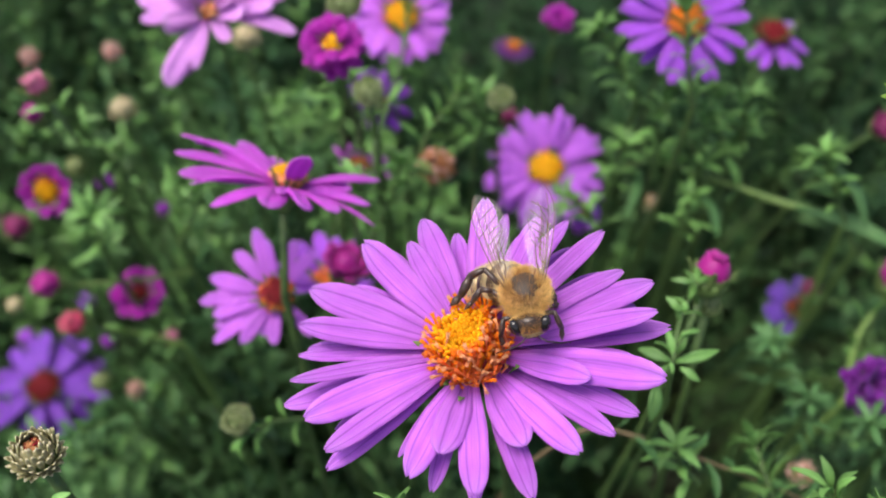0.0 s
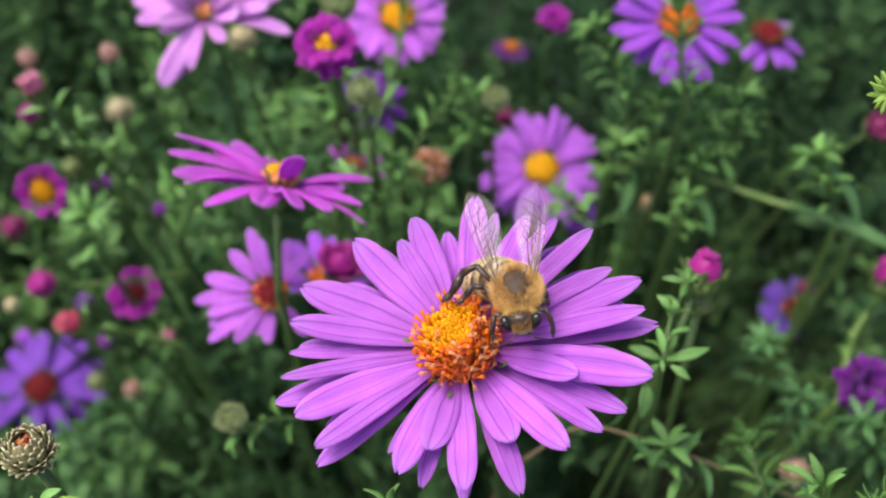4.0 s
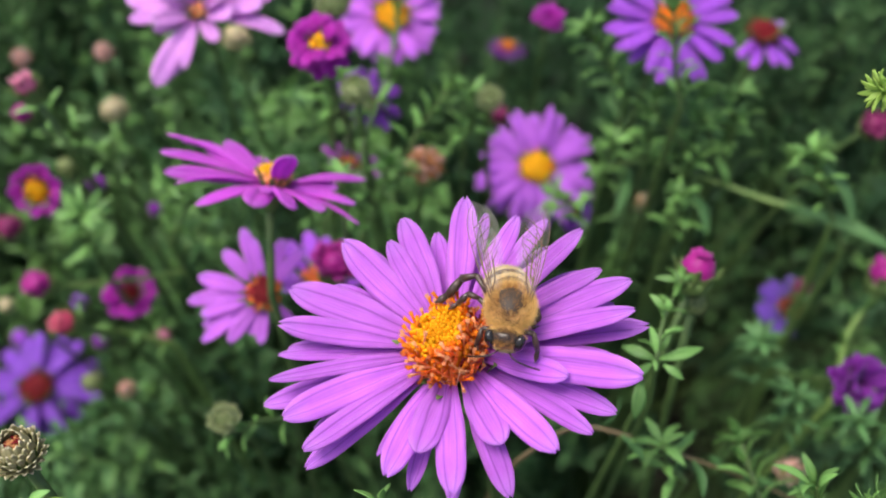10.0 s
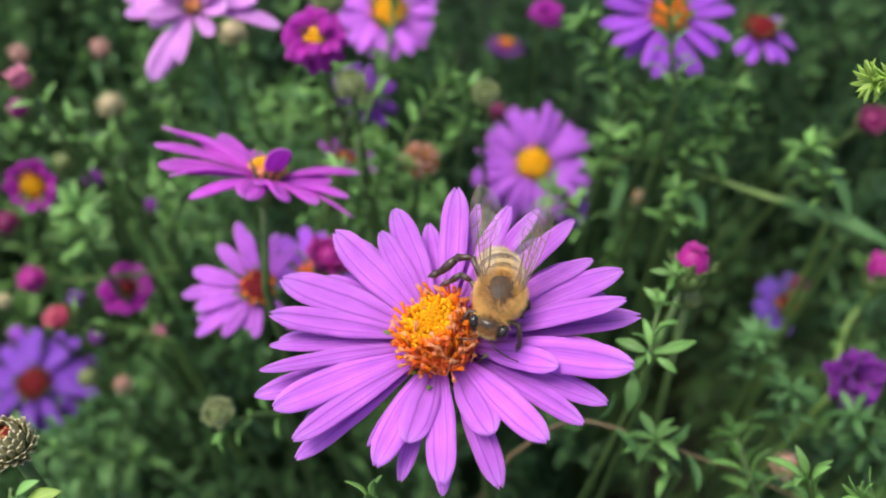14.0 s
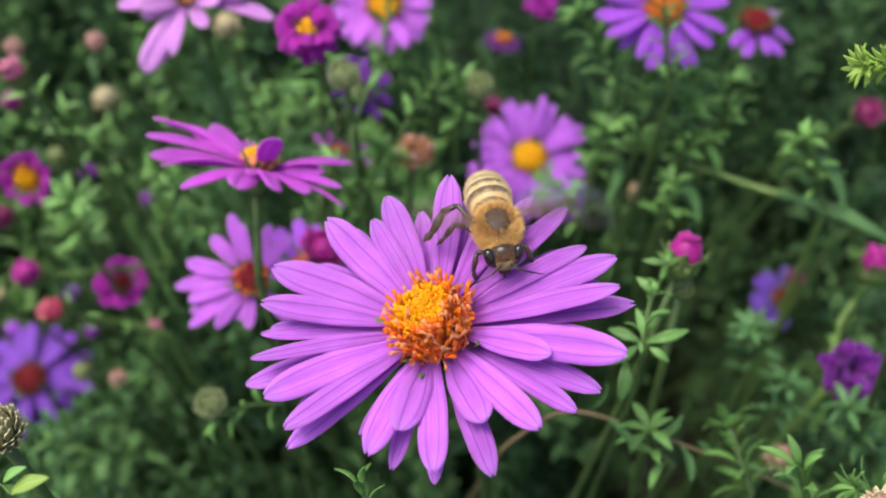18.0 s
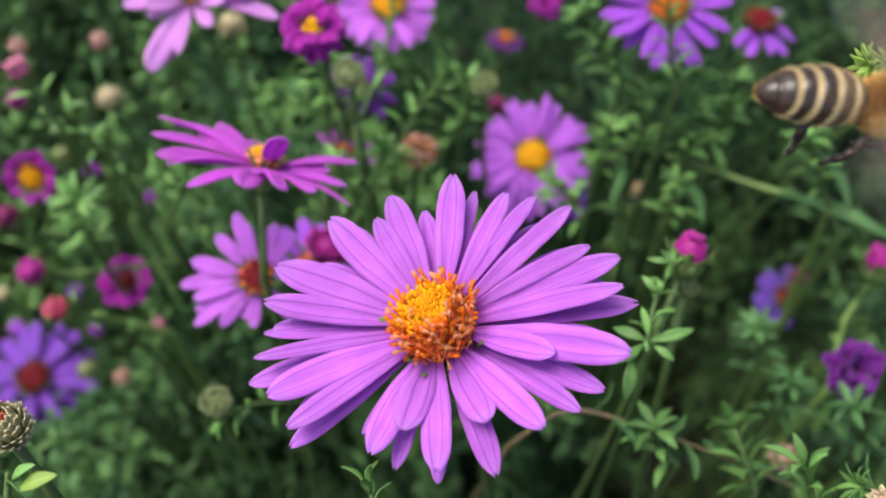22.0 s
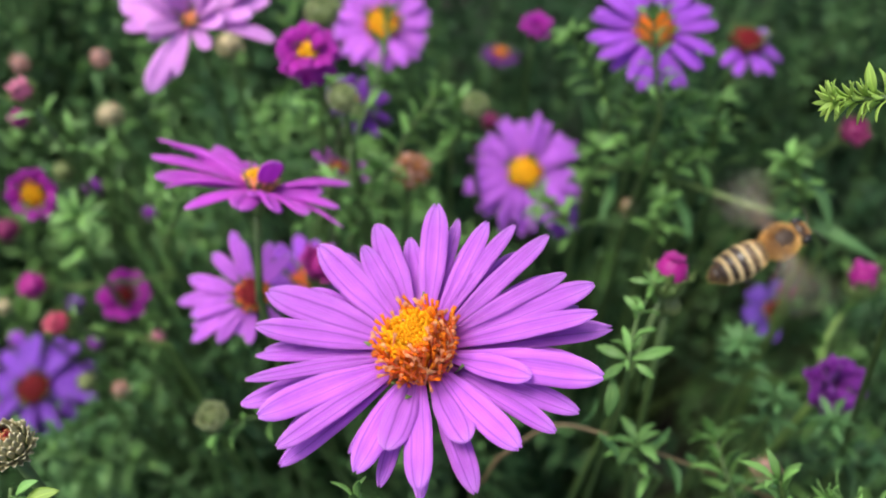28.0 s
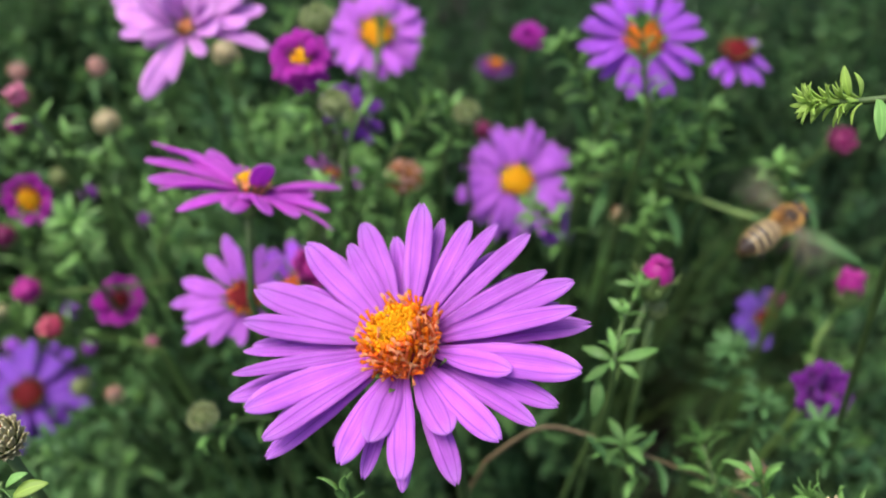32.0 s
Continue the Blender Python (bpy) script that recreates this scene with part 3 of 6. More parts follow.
def foliage_bed(name, count, xr, yr, leaf_mm, leaves, label, seed, sink=(0.0, 0.11), mat=LEAF_SHADED, slim=(0.16, 0.25), clumps=True):
    """Many leafy shoots rising from the soil, joined."""
    rng = random.Random(seed)
    prof = [(0, 0.3), (0.28, 0.9), (0.58, 1.0), (0.84, 0.55), (1.0, 0.06)]
    base = np.array([(v, u * w * 0.5, 0.10 * math.sin(math.pi * v) - 0.14 * v * v + 0.12 * abs(u) * w) for v, w in prof for u in (-1, 0, 1)])
    lf = np.array(grid_faces(5, 3))
    luv = np.array([(u / 2 + 0.5, v) for v, w in prof for u in (-1, 0, 1)])
    V, F, UV, SV, SF, at, sat = [], [], [], [], [], 0, 0
    for _ in range(count):
        x, y = rng.uniform(*xr), rng.uniform(*yr)
        # the shoots stand in clumps, with dark gaps between them
        if clumps and noise.noise((x * 48, y * 48, 5.0)) < (-0.06 if x > 0.02 else 0.0 if x < -0.02 and y < 0.06 else -0.12):
            continue
        z = canopy(x, y) - rng.uniform(*sink)
        if z < 0.03:
            continue
        lean = Vector((rng.gauss(0, 0.28), rng.gauss(-0.12, 0.3), 1)).normalized()
        foot = Vector((x, y, 0)) - Vector((lean.x, lean.y, 0)) * z * 0.8
        foot.z = -0.004
        tip = Vector((x, y, z))
        pts = bend(foot, (0, 0, z * 0.9), tip, lean * z * 0.9, 10)
        tv, tf = tube(pts, [0.55 * MM * (1.2 - 0.8 * i / 9) for i in range(10)], 4, False)
        SV += tv
        SF += [tuple(i + sat for i in face) for face in tf]
        sat += len(tv)
        size = rng.uniform(*leaf_mm) * MM
        span = min(z * 0.7, rng.uniform(0.05, 0.10))
        nl = int(leaves * rng.uniform(0.7, 1.3))
        for k in range(nl):
            q = (k / (nl - 1)) ** 0.75
            p = tip - lean * span * (1 - q)
            tilt = radians(62 - 42 * q ** 3 + rng.uniform(-20, 20))
            az = k * 2.39996 + rng.uniform(-0.4, 0.4)
            side = lean.orthogonal().normalized()
            other = lean.cross(side)
            out = side * math.cos(az) + other * math.sin(az)
            dx = out * math.sin(tilt) + lean * math.cos(tilt)
            dz = lean * math.sin(tilt) - out * math.cos(tilt)
            dy = dz.cross(dx)
            ln = size * (1.1 - 0.62 * q ** 2) * rng.uniform(0.7, 1.2)
            wd = ln * rng.uniform(*slim)
            rot = np.array([dx, dy, dz])
            V.append((base * (ln, wd, ln)) @ rot + np.array(p))
            F.append(lf + at)
            UV.append(luv)
            at += len(base)
    me = mesh_of(name, np.concatenate(V).tolist(), [tuple(f) for f in np.concatenate(F).tolist()], mat, np.concatenate(UV))
    bed = tagged(new(name, me), label, "foliage", "", "stuff")
    stems = mesh_of("foliage_stems", SV, SF, STEM_SHADED)
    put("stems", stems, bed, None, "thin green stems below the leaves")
    bed.children[0]["kind"] = "stuff"
    return bed


# ---- the open flower in focus ----
def main_flower():
    rng = random.Random(5)
    top = thing("aster_flower", pose(0.0011, -0.0007, 0.2999, 11.0, -11.8, -0.0), "large open pink-violet aster with an orange-yellow disc", "flower", "asters")
    upper = [
    (80, 13.6, 2.3), (60, 12.8, 1.7), (51, 13.6, 1.4), (37, 14.6, 1.7), (24, 13.8, 1.5), (14, 15.5, 2.1),
    (5, 15.0, 1.8), (345, 15.4, 2.6), (340, 9.9, 1.9), (315, 10.9, 0.7), (309, 12.1, 2.2), (292, 9.2, 2.5),
    (266, 11.8, 2.3), (253, 9.0, 2.5), (240, 11.4, 2.2), (212, 14.3, 2.0), (198, 14.8, 2.4), (184, 15.4, 1.4),
    (166, 15.1, 2.0), (152, 15.5, 2.8), (132, 14.1, 2.6), (117, 11.5, 1.8), (105, 13.0, 2.3)]
    lower = [
    (76, 13.5, 1.3), (46, 12.5, 1.7), (13, 13.8, 1.4), (3, 15.9, 2.0), (335, 13.9, 1.8), (326, 12.9, 1.6),
    (288, 12.4, 2.0), (267, 12.2, 1.5), (248, 11.5, 1.4), (227, 10.4, 0.7), (214, 15.3, 1.7), (188, 17.1, 2.0),
    (175, 15.7, 1.2), (171, 15.2, 1.7), (126, 14.1, 1.9), (95, 11.9, 1.7),
    (88, 12.6, 1.4), (66, 12.2, 1.5), (31, 12.9, 1.6), (20, 13.6, 1.4), (352, 13.4, 1.8),
    (205, 13.2, 1.8), (160, 13.8, 1.5), (142, 13.4, 1.6), (110, 12.4, 1.5)]
    for ring, petals in ((0, upper), (1, lower)):
        for a, length, width in petals:
            start = 2.0
            rise = (0.6, -2.0)[ring] * MM
            z0 = (-0.4, -1.0)[ring] * MM
            short = length < 10.5 and width > 2
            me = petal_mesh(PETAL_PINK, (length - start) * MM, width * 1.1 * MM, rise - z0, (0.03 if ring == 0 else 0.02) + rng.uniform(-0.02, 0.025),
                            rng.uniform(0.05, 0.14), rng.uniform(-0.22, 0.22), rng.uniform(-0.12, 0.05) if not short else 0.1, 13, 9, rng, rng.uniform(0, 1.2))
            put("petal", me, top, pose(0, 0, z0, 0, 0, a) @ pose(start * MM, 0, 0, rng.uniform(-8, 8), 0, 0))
    disc_dome(top, 2.9 * MM, 2.65 * MM, DISC_ORANGE, 0, 24)
    tall = {"orange": [floret_mesh(DISC_ORANGE, h * MM, 0.125 * MM, 1.25) for h in (1.5, 2.0)],
            "red": [floret_mesh(DISC_RED, h * MM, 0.115 * MM, 1.15) for h in (1.4, 1.9)],
            "tip": [floret_mesh(DISC_TIP, h * MM, 0.10 * MM, 1.5) for h in (1.9, 2.5)],
            "spent": [floret_mesh(DISC_CRIMSON, h * MM, 0.10 * MM, 1.2) for h in (1.9, 2.4)]}
    stub_v, stub_f = spun([(0.7, 0.0), (1.0, 0.45), (0.95, 0.72), (0.55, 0.93), (0.1, 1.0)], 6)
    stub = np.array(stub_v) * (0.19 * MM, 0.19 * MM, 1.0 * MM)
    closed, open_ones, count = [], [], 520
    for k in range(count):
        r = math.sqrt((k + 0.5) / count)
        a = k * 2.39996 + rng.uniform(-0.08, 0.08)
        x, y = 3.15 * r * math.cos(a), 3.15 * r * math.sin(a)
        h = 2.7 * math.sqrt(max(0.0, 1 - (r * 0.95) ** 2)) - 0.45
        # the still closed florets lie off the middle, away from the worn front rim
        q = math.hypot(x + 0.6, y - 0.95) / 3.3 + rng.uniform(-0.07, 0.07)
        stand = pose(x * MM, y * MM, h * MM, 0, 0, math.degrees(a)) @ pose(0, 0, 0, rng.uniform(-9, 9), 42 * r * r + rng.uniform(-8, 8), rng.uniform(0, 360))
        if q < 0.72:
            turn = np.array(stand.to_3x3())
            closed.append((((stub * (1, 1, rng.uniform(0.8, 1.2))) @ turn.T + np.array(stand.translation)).tolist(), stub_f))
        elif k % 3 != 1:
            open_ones.append((stand, q, r))
    v, f = joined(closed)
    tagged(put("disc_middle", mesh_of("disc_middle", v, f, DISC_BUDS), top, None, "packed golden unopened florets"), "", "", "", "stuff")
    for k, (stand, q, r) in enumerate(open_ones):
        kind = "orange" if q < 0.82 or rng.random() < 0.3 else "red"
        if rng.random() < 0.2:
            kind = "tip"
        if rng.random() < 0.03:
            kind = "spent"
        put("floret", tall[kind][k % 2], top, stand)
    for k in range(96):
        # the outermost florets stand round the rim and lean over the roots of the petals
        a = 360 * k / 96 + rng.uniform(-3, 3)
        worn = math.cos(radians(a + 60)) > -0.1
        kind = ("red" if rng.random() < 0.45 else "tip") if worn else ("orange" if rng.random() < 0.3 else "tip")
        put("floret", tall[kind][k % 2], top, pose(0, 0, 0, 0, 0, a) @ pose(rng.uniform(2.75, 3.2) * MM, 0, rng.uniform(-0.2, 0.4) * MM, rng.uniform(-18, 18), rng.uniform(8, 46), rng.uniform(0, 360)))
    bracts(top, 2.8 * MM, 4.6 * MM, rng, BRACT, 3, 13, 0.35, -3.3 * MM)
    m = top.matrix_world
    stalk(top, m @ Vector((0, 0, -7.3 * MM)), m.to_3x3() @ Vector((0, 0, 1)), (0.012, 0.03, -0.01), 0.75 * MM)
    return top


FOCUS_FLOWER = main_flower()


# ---- the other flowers of the bed ----
def below(at, seed, away=0.03):
    """Where a stem meets the soil; the leaves keep clear of the head that it carries."""
    OPEN_PLACES.append(at)
    rng = random.Random(seed + 900)
    return (at[0] + rng.uniform(-away, away), at[1] + 0.01 + rng.uniform(-0.01, away), -0.005)


def place_aster(at, normal, radius, count, mat, label, seed, **more):
    foot = more.pop("foot", None)
    return aster(at, normal, radius, count, mat, foot or below(at, seed), label, seed, **more)


place_aster((-0.0197, 0.0306, 0.2853), (0.2, 0.45, 0.85), 9.0, 10, PETAL_ROSE, "pink-violet aster seen from its side, petals raised", 21, disc=1.4,
            disc_mats=(DISC_YELLOW, DISC_TIP), disc_h=1.4, florets=44, floret_h=1.5, foot=(0.030, 0.040, -0.005), stem_r=0.5, miss=((0, 360),), calyx_d=3.6,
            rays=((157, 5, 15.5, 2.4), (169, 3, 13.9, 2.5), (151, 3, 14.3, 2.1), (186, -2, 12.3, 2.4), (200, -3, 10.9, 2.0), (154, 6, 10.1, 2.4), (224, -11, 9.8, 1.8), (136, 11, 10.1, 2.6), (263, 4, 8.5, 3.3), (290, 7, 9.1, 2.9), (315, 4, 9.8, 2.5), (345, 6, 10.4, 2.4), (19, 11, 7.0, 1.7), (26, 5, 11.5, 2.1), (337, -5, 12.1, 1.3), (113, 4, 7.6, 2.0), (13, 3, 7.7, 2.0), (294, 54, 7.6, 2.6), (273, 15, 6.1, 1.8)))
place_aster((0.0191, 0.0797, 0.2361), (-0.02, -0.43, 0.90), 13.4, 36, PETAL_LILAC, "open pale violet aster with a yellow disc", 22, width=1.95, lift=4, spread=18, disc=2.9,
            disc_mats=(DISC_YELLOW, DISC_YELLOW, DISC_ORANGE), florets=60, length_spread=0.22)
place_aster((-0.0233, 0.0279, 0.2664), (-0.12, -0.38, 0.92), 9.0, 10, PETAL_PINK, "sparse violet aster with a rust-red disc", 23, width=1.8, disc=1.7,
            disc_mats=(DISC_CLARET, DISC_RED), florets=40, miss=((0, 360),),
            rays=((112, 4, 9.9, 2.0), (101, 9, 7.8, 1.2), (136, 3, 8.7, 2.1), (163, 2, 9.8, 2.3), (172, -3, 8.8, 1.9), (181, 1, 10.8, 2.4), (195, 4, 9.0, 2.2), (206, -4, 9.6, 2.0), (216, 2, 10.4, 2.0), (235, 0, 7.9, 1.9), (249, -4, 5.7, 1.7),
                  (266, 2, 6.6, 2.0), (72, 6, 7.8, 1.9), (52, 3, 7.8, 1.8), (313, 0, 7.5, 1.7)))
place_aster((-0.0197, 0.0427, 0.2489), (0.10, 0.23, 0.97), 9.5, 14, PETAL_VIOLET, "violet aster half hidden behind other flowers", 24, width=2.3, lift=35, disc=2.2, disc_mats=(DISC_RED,), florets=24)
place_aster((-0.0973, 0.0627, 0.1775), (0.08, -0.35, 0.93), 15.5, 17, PETAL_DUSK, "blue-violet aster with a crimson disc", 25, width=3.6, lift=-2, spread=12, disc=3.5,
            disc_mats=(DISC_CLARET, DISC_CRIMSON), disc_h=1.4, florets=60, droop=1.5)
place_aster((0.0359, 0.0715, 0.2777), (-0.00, -0.45, 0.89), 10.6, 30, PETAL_VIOLET, "violet aster with an orange-red disc behind a leafy tip", 26, width=1.9, lift=2, disc=2.6, disc_mats=(DISC_ORANGE, DISC_RED), florets=40)
place_aster((0.0632, 0.0989, 0.2538), (0.05, -0.06, 1.00), 8.4, 12, PETAL_VIOLET, "small violet aster with a crimson disc and few petals", 27, width=2.3, lift=-10, disc=2.8,
            disc_mats=(DISC_CLARET, DISC_CRIMSON), disc_h=1.2, florets=50, miss=((20, 150),))
place_aster((-0.0368, 0.0711, 0.2796), (0.05, -0.4, 0.9), 9.0, 10, PETAL_PALE, "large pale pink aster with loose ragged hanging petals", 28, width=2.8, disc=0.9,
            disc_mats=(DISC_TIP, DISC_RED), disc_h=0.6, florets=10, miss=((0, 360),),
            rays=((239, -10, 13.1, 3.6), (246, -14, 10.5, 2.6), (163, -6, 12.4, 4.1), (154, -10, 15.1, 3.2), (187, -5, 10.8, 2.4), (135, -4, 14.2, 3.6), (112, 4, 12.7, 3.6), (88, 11, 12.2, 3.6), (65, 6, 12.3, 3.6), (38, 2, 11.9, 3.4), (23, -5, 12.6, 3.2), (351, -4, 13.2, 2.7),
                  (5, 8, 9.6, 3.0), (299, 14, 6.4, 2.4), (258, -3, 9.4, 1.7), (181, -30, 9.3, 3.2), (60, 58, 7.6, 3.8), (140, 60, 6.8, 3.6), (340, 32, 6.9, 2.9), (205, 24, 7.5, 3.0), (90, 40, 8.4, 4.0), (20, 44, 7.0, 3.2), (160, 36, 9.0, 3.6), (120, 30, 10.0, 3.4)))
place_aster((-0.0097, 0.1011, 0.2564), (0.02, -0.49, 0.87), 10.6, 22, PETAL_PINK, "pale violet aster with a yellow disc behind green tips", 29, width=2.7, lift=4, disc=3.0,
            disc_mats=(DISC_YELLOW, DISC_ORANGE), florets=44)
place_aster((-0.0165, 0.0567, 0.2847), (0.03, -0.50, 0.86), 4.9, 48, PETAL_FUCHSIA, "half-open deep magenta aster with a small yellow middle", 30, width=1.9, lift=36, spread=26, disc=0.95,
            disc_mats=(DISC_YELLOW, DISC_ORANGE), disc_h=1.2, florets=12, arch=0.16, calyx_d=3.4, rings=4)
place_aster((0.0209, 0.1001, 0.2556), (0.05, -0.34, 0.93), 4.8, 34, PETAL_FUCHSIA, "closed-up magenta aster on a thin stem", 31, width=1.8, lift=66, spread=20, disc=1.4, disc_mats=(DISC_CRIMSON,), florets=6, arch=0.2, calyx_d=3.4, rings=3)
place_aster((0.0206, 0.1759, 0.1887), (0.10, 0.19, 0.98), 6.6, 14, PETAL_PURPLE, "small dark violet aster with an orange disc deep in the leaves", 32, width=2.0, lift=6, disc=2.0, disc_mats=(DISC_ORANGE, DISC_RED), florets=30)
place_aster((-0.0693, 0.0614, 0.2502), (-0.06, -0.85, 0.52), 5.4, 16, PETAL_FUCHSIA, "opening rose-purple aster with a yellow middle", 33, width=2.4, lift=34, spread=16, disc=2.0, disc_mats=(DISC_YELLOW, DISC_ORANGE), florets=24)
place_aster((-0.0610, 0.0592, 0.2219), (0.26, -0.37, 0.89), 6.0, 9, PETAL_FUCHSIA, "opening purple-magenta aster with a dark middle", 34, width=3.4, lift=26, spread=24, disc=1.3, disc_mats=(DISC_CRIMSON,), florets=12)
place_aster((0.0607, 0.0241, 0.2495), (-0.00, -0.60, 0.80), 5.6, 38, PETAL_PURPLE, "half-open deep purple aster with a dark middle", 35, width=1.9, lift=44, spread=34, disc=0.9, disc_mats=(PETAL_PURPLE,), disc_h=0.3, florets=6, floret_h=0.5, arch=0.18, rings=3)
place_aster((0.0792, 0.0712, 0.1992), (-0.35, -0.40, 0.84), 8.0, 12, PETAL_BLUE, "blue-violet aster half hidden in the leaves", 36, width=3.0, lift=12, disc=1.8, disc_mats=(DISC_CRIMSON, DISC_RED), florets=20, miss=((300, 360), (0, 60)))
place_aster((-0.0130, 0.0761, 0.2573), (0.33, 0.94, -0.11), 7.0, 14, PETAL_VIOLET, "violet aster turned away behind a green bud", 37, width=2.2, lift=10, disc=2.2, disc_mats=(DISC_ORANGE,), florets=24)
place_aster((-0.0157, 0.0617, 0.2549), (0.44, 0.34, 0.83), 6.0, 11, PETAL_ROSE, "small rose-violet aster behind a larger one", 38, width=1.9, lift=24, spread=22, disc=1.5, disc_mats=(DISC_RED,), florets=12)
place_aster((0.0265, 0.0768, 0.2267), (0.32, -0.23, 0.92), 5.8, 12, PETAL_VIOLET, "violet aster behind leaves", 39, width=2.4, lift=14, disc=1.5, disc_mats=(DISC_RED,), florets=12)


# ---- buds and spent heads ----
def place_bud(at, normal, radius, height, label, seed, **more):
    return bud(at, normal, radius, height, below(at, seed), label, seed, **more)


place_bud((0.0296, 0.0210, 0.2808), (0.25, 0.49, 0.83), 2.2, 4.6, "magenta aster bud about to open", 41, cup=0.5, open_by=-0.06, tuft=18)
place_bud((-0.0158, 0.0381, 0.2587), (0.21, 0.04, 0.98), 2.4, 5.0, "magenta aster bud among violet petals", 42, open_by=0.35)
place_bud((-0.0605, 0.0580, 0.2760), (-0.20, 0.01, 0.98), 1.8, 4.0, "pale pink closed aster bud", 43, petal_mat=BUD_PINK)
place_bud((-0.0700, 0.0688, 0.2604), (-0.32, -0.19, 0.93), 1.6, 3.4, "small magenta closed aster bud", 44)
place_bud((-0.0718, 0.0516, 0.2354), (-0.35, -0.31, 0.88), 2.5, 4.6, "magenta closed aster bud", 45)
place_bud((-0.0588, 0.0359, 0.2472), (-0.51, -0.30, 0.80), 2.1, 4.0, "rosy red closed aster bud", 46, petal_mat=BUD_ROSE)
place_bud((-0.0947, 0.0819, 0.2147), (-0.21, -0.33, 0.92), 2.9, 5.2, "dull magenta closed aster bud", 47, petal_mat=PETAL_DULL)
place_bud((-0.0693, 0.0781, 0.2322), (0.21, -0.10, 0.97), 2.0, 4.2, "small purple aster bud", 48, petal_mat=PETAL_PURPLE)
place_bud((-0.0597, 0.0789, 0.2239), (-0.00, -0.24, 0.97), 1.6, 3.4, "tiny purple aster bud", 49, petal_mat=PETAL_PURPLE)
place_bud((-0.0698, 0.0554, 0.2100), (-0.00, -0.24, 0.97), 1.7, 3.6, "tiny purple aster bud", 50, petal_mat=PETAL_PURPLE)
place_bud((-0.0860, 0.0776, 0.1918), (-0.00, -0.24, 0.97), 2.0, 4.0, "tiny violet aster bud", 51, petal_mat=PETAL_VIOLET)
place_bud((-0.0547, 0.0524, 0.2166), (-0.00, -0.33, 0.94), 1.6, 3.0, "dull pink aster bud", 52, petal_mat=BUD_PINK)
place_bud((0.0729, 0.0675, 0.2595), (-0.00, -0.53, 0.85), 2.2, 3.8, "dark magenta aster bud with a dark middle", 53, petal_mat=PETAL_DULL, open_by=0.2)
place_bud((0.0746, 0.0474, 0.2437), (0.10, 0.41, 0.91), 2.6, 5.4, "rosy magenta aster bud on a bright green stem", 54, petal_mat=PETAL_MAGENTA)
place_bud((0.0130, 0.1023, 0.2289), (-0.00, -0.24, 0.97), 2.0, 4.0, "dark magenta aster bud", 55, petal_mat=PETAL_DULL)
place_bud((0.0783, 0.0699, 0.2081), (0.10, 0.12, 0.99), 1.9, 4.0, "dark pink aster bud in the leaves", 56, petal_mat=PETAL_DULL)
place_bud((-0.1105, 0.0818, 0.1684), (-0.00, -0.10, 0.99), 2.4, 5.0, "violet aster bud deep in the leaves", 57, petal_mat=PETAL_VIOLET)


def place_head(at, normal, radius, label, seed, **more):
    return seed_head(at, normal, radius, below(at, seed), label, seed, **more)


place_head((-0.0343, -0.0076, 0.2949), (-0.00, 0.14, 0.99), 1.55, "green aster head with pale spiky bracts and a brown middle", 61, bract_mat=BRACT_TIPPED, flare=0.6, tiers=6, count=19, florets=34, cover=0.42, close=34, top_mats=(DRY_BROWN, DISC_CLARET, DRY_BROWN), tall=0.4)
place_head((-0.0265, 0.0106, 0.2647), (0.05, -0.45, 0.89), 1.4, "round pale green unopened aster bud", 62, bract_mat=BRACT_RING, top_mats=(BRACT, BRACT_PALE), tiers=5, count=13, flare=0.55, cover=0.45, florets=16, green=BRACT_PALE, close=22)
place_head((0.0077, 0.0633, 0.2694), (0.05, -0.45, 0.89), 1.5, "round pale green unopened aster bud", 63, bract_mat=BRACT_RING, top_mats=(BRACT, BRACT_PALE), tiers=5, count=13, flare=0.55, cover=0.45, florets=16, green=BRACT_PALE, close=22)
place_head((-0.0115, 0.0514, 0.2815), (-0.00, -0.13, 0.99), 1.6, "round pale green unopened aster bud", 64, bract_mat=BRACT_RING, top_mats=(BRACT, BRACT_PALE), tiers=5, count=13, flare=0.55, cover=0.45, florets=16, green=BRACT_PALE, close=22)
place_head((-0.0025, 0.0566, 0.2607), (0.10, -0.24, 0.97), 1.6, "withered brown aster head", 65, bract_mat=DRY_BROWN, top_mats=(DRY_BROWN, DRY_PEACH, DRY_BROWN), tiers=3, count=11, flare=1.6, florets=44, green=DRY_BROWN, cover=1.0, tall=1.15)
place_head((-0.0656, 0.0900, 0.2423), (-0.10, -0.13, 0.99), 2.1, "pale cream aster bud", 66, bract_mat=DRY_CREAM, top_mats=(DRY_CREAM,), tiers=4, count=12, flare=0.2)
place_head((-0.0370, 0.0878, 0.2619), (0.10, -0.13, 0.99), 2.0, "pale cream aster bud", 67, bract_mat=DRY_CREAM, top_mats=(DRY_CREAM,), tiers=4, count=12, flare=0.2)
place_head((0.0492, 0.0119, 0.2462), (-0.00, -0.13, 0.99), 1.5, "small peach-coloured withered aster bud", 68, bract_mat=DRY_PEACH, top_mats=(DRY_PEACH, DRY_BROWN), tiers=3, count=11, flare=0.4)
place_head((-0.0594, 0.0410, 0.2166), (-0.00, -0.13, 0.99), 1.35, "small peach-coloured withered aster bud", 69, bract_mat=DRY_PEACH, top_mats=(DRY_PEACH, DRY_BROWN), tiers=3, count=11, flare=0.4)
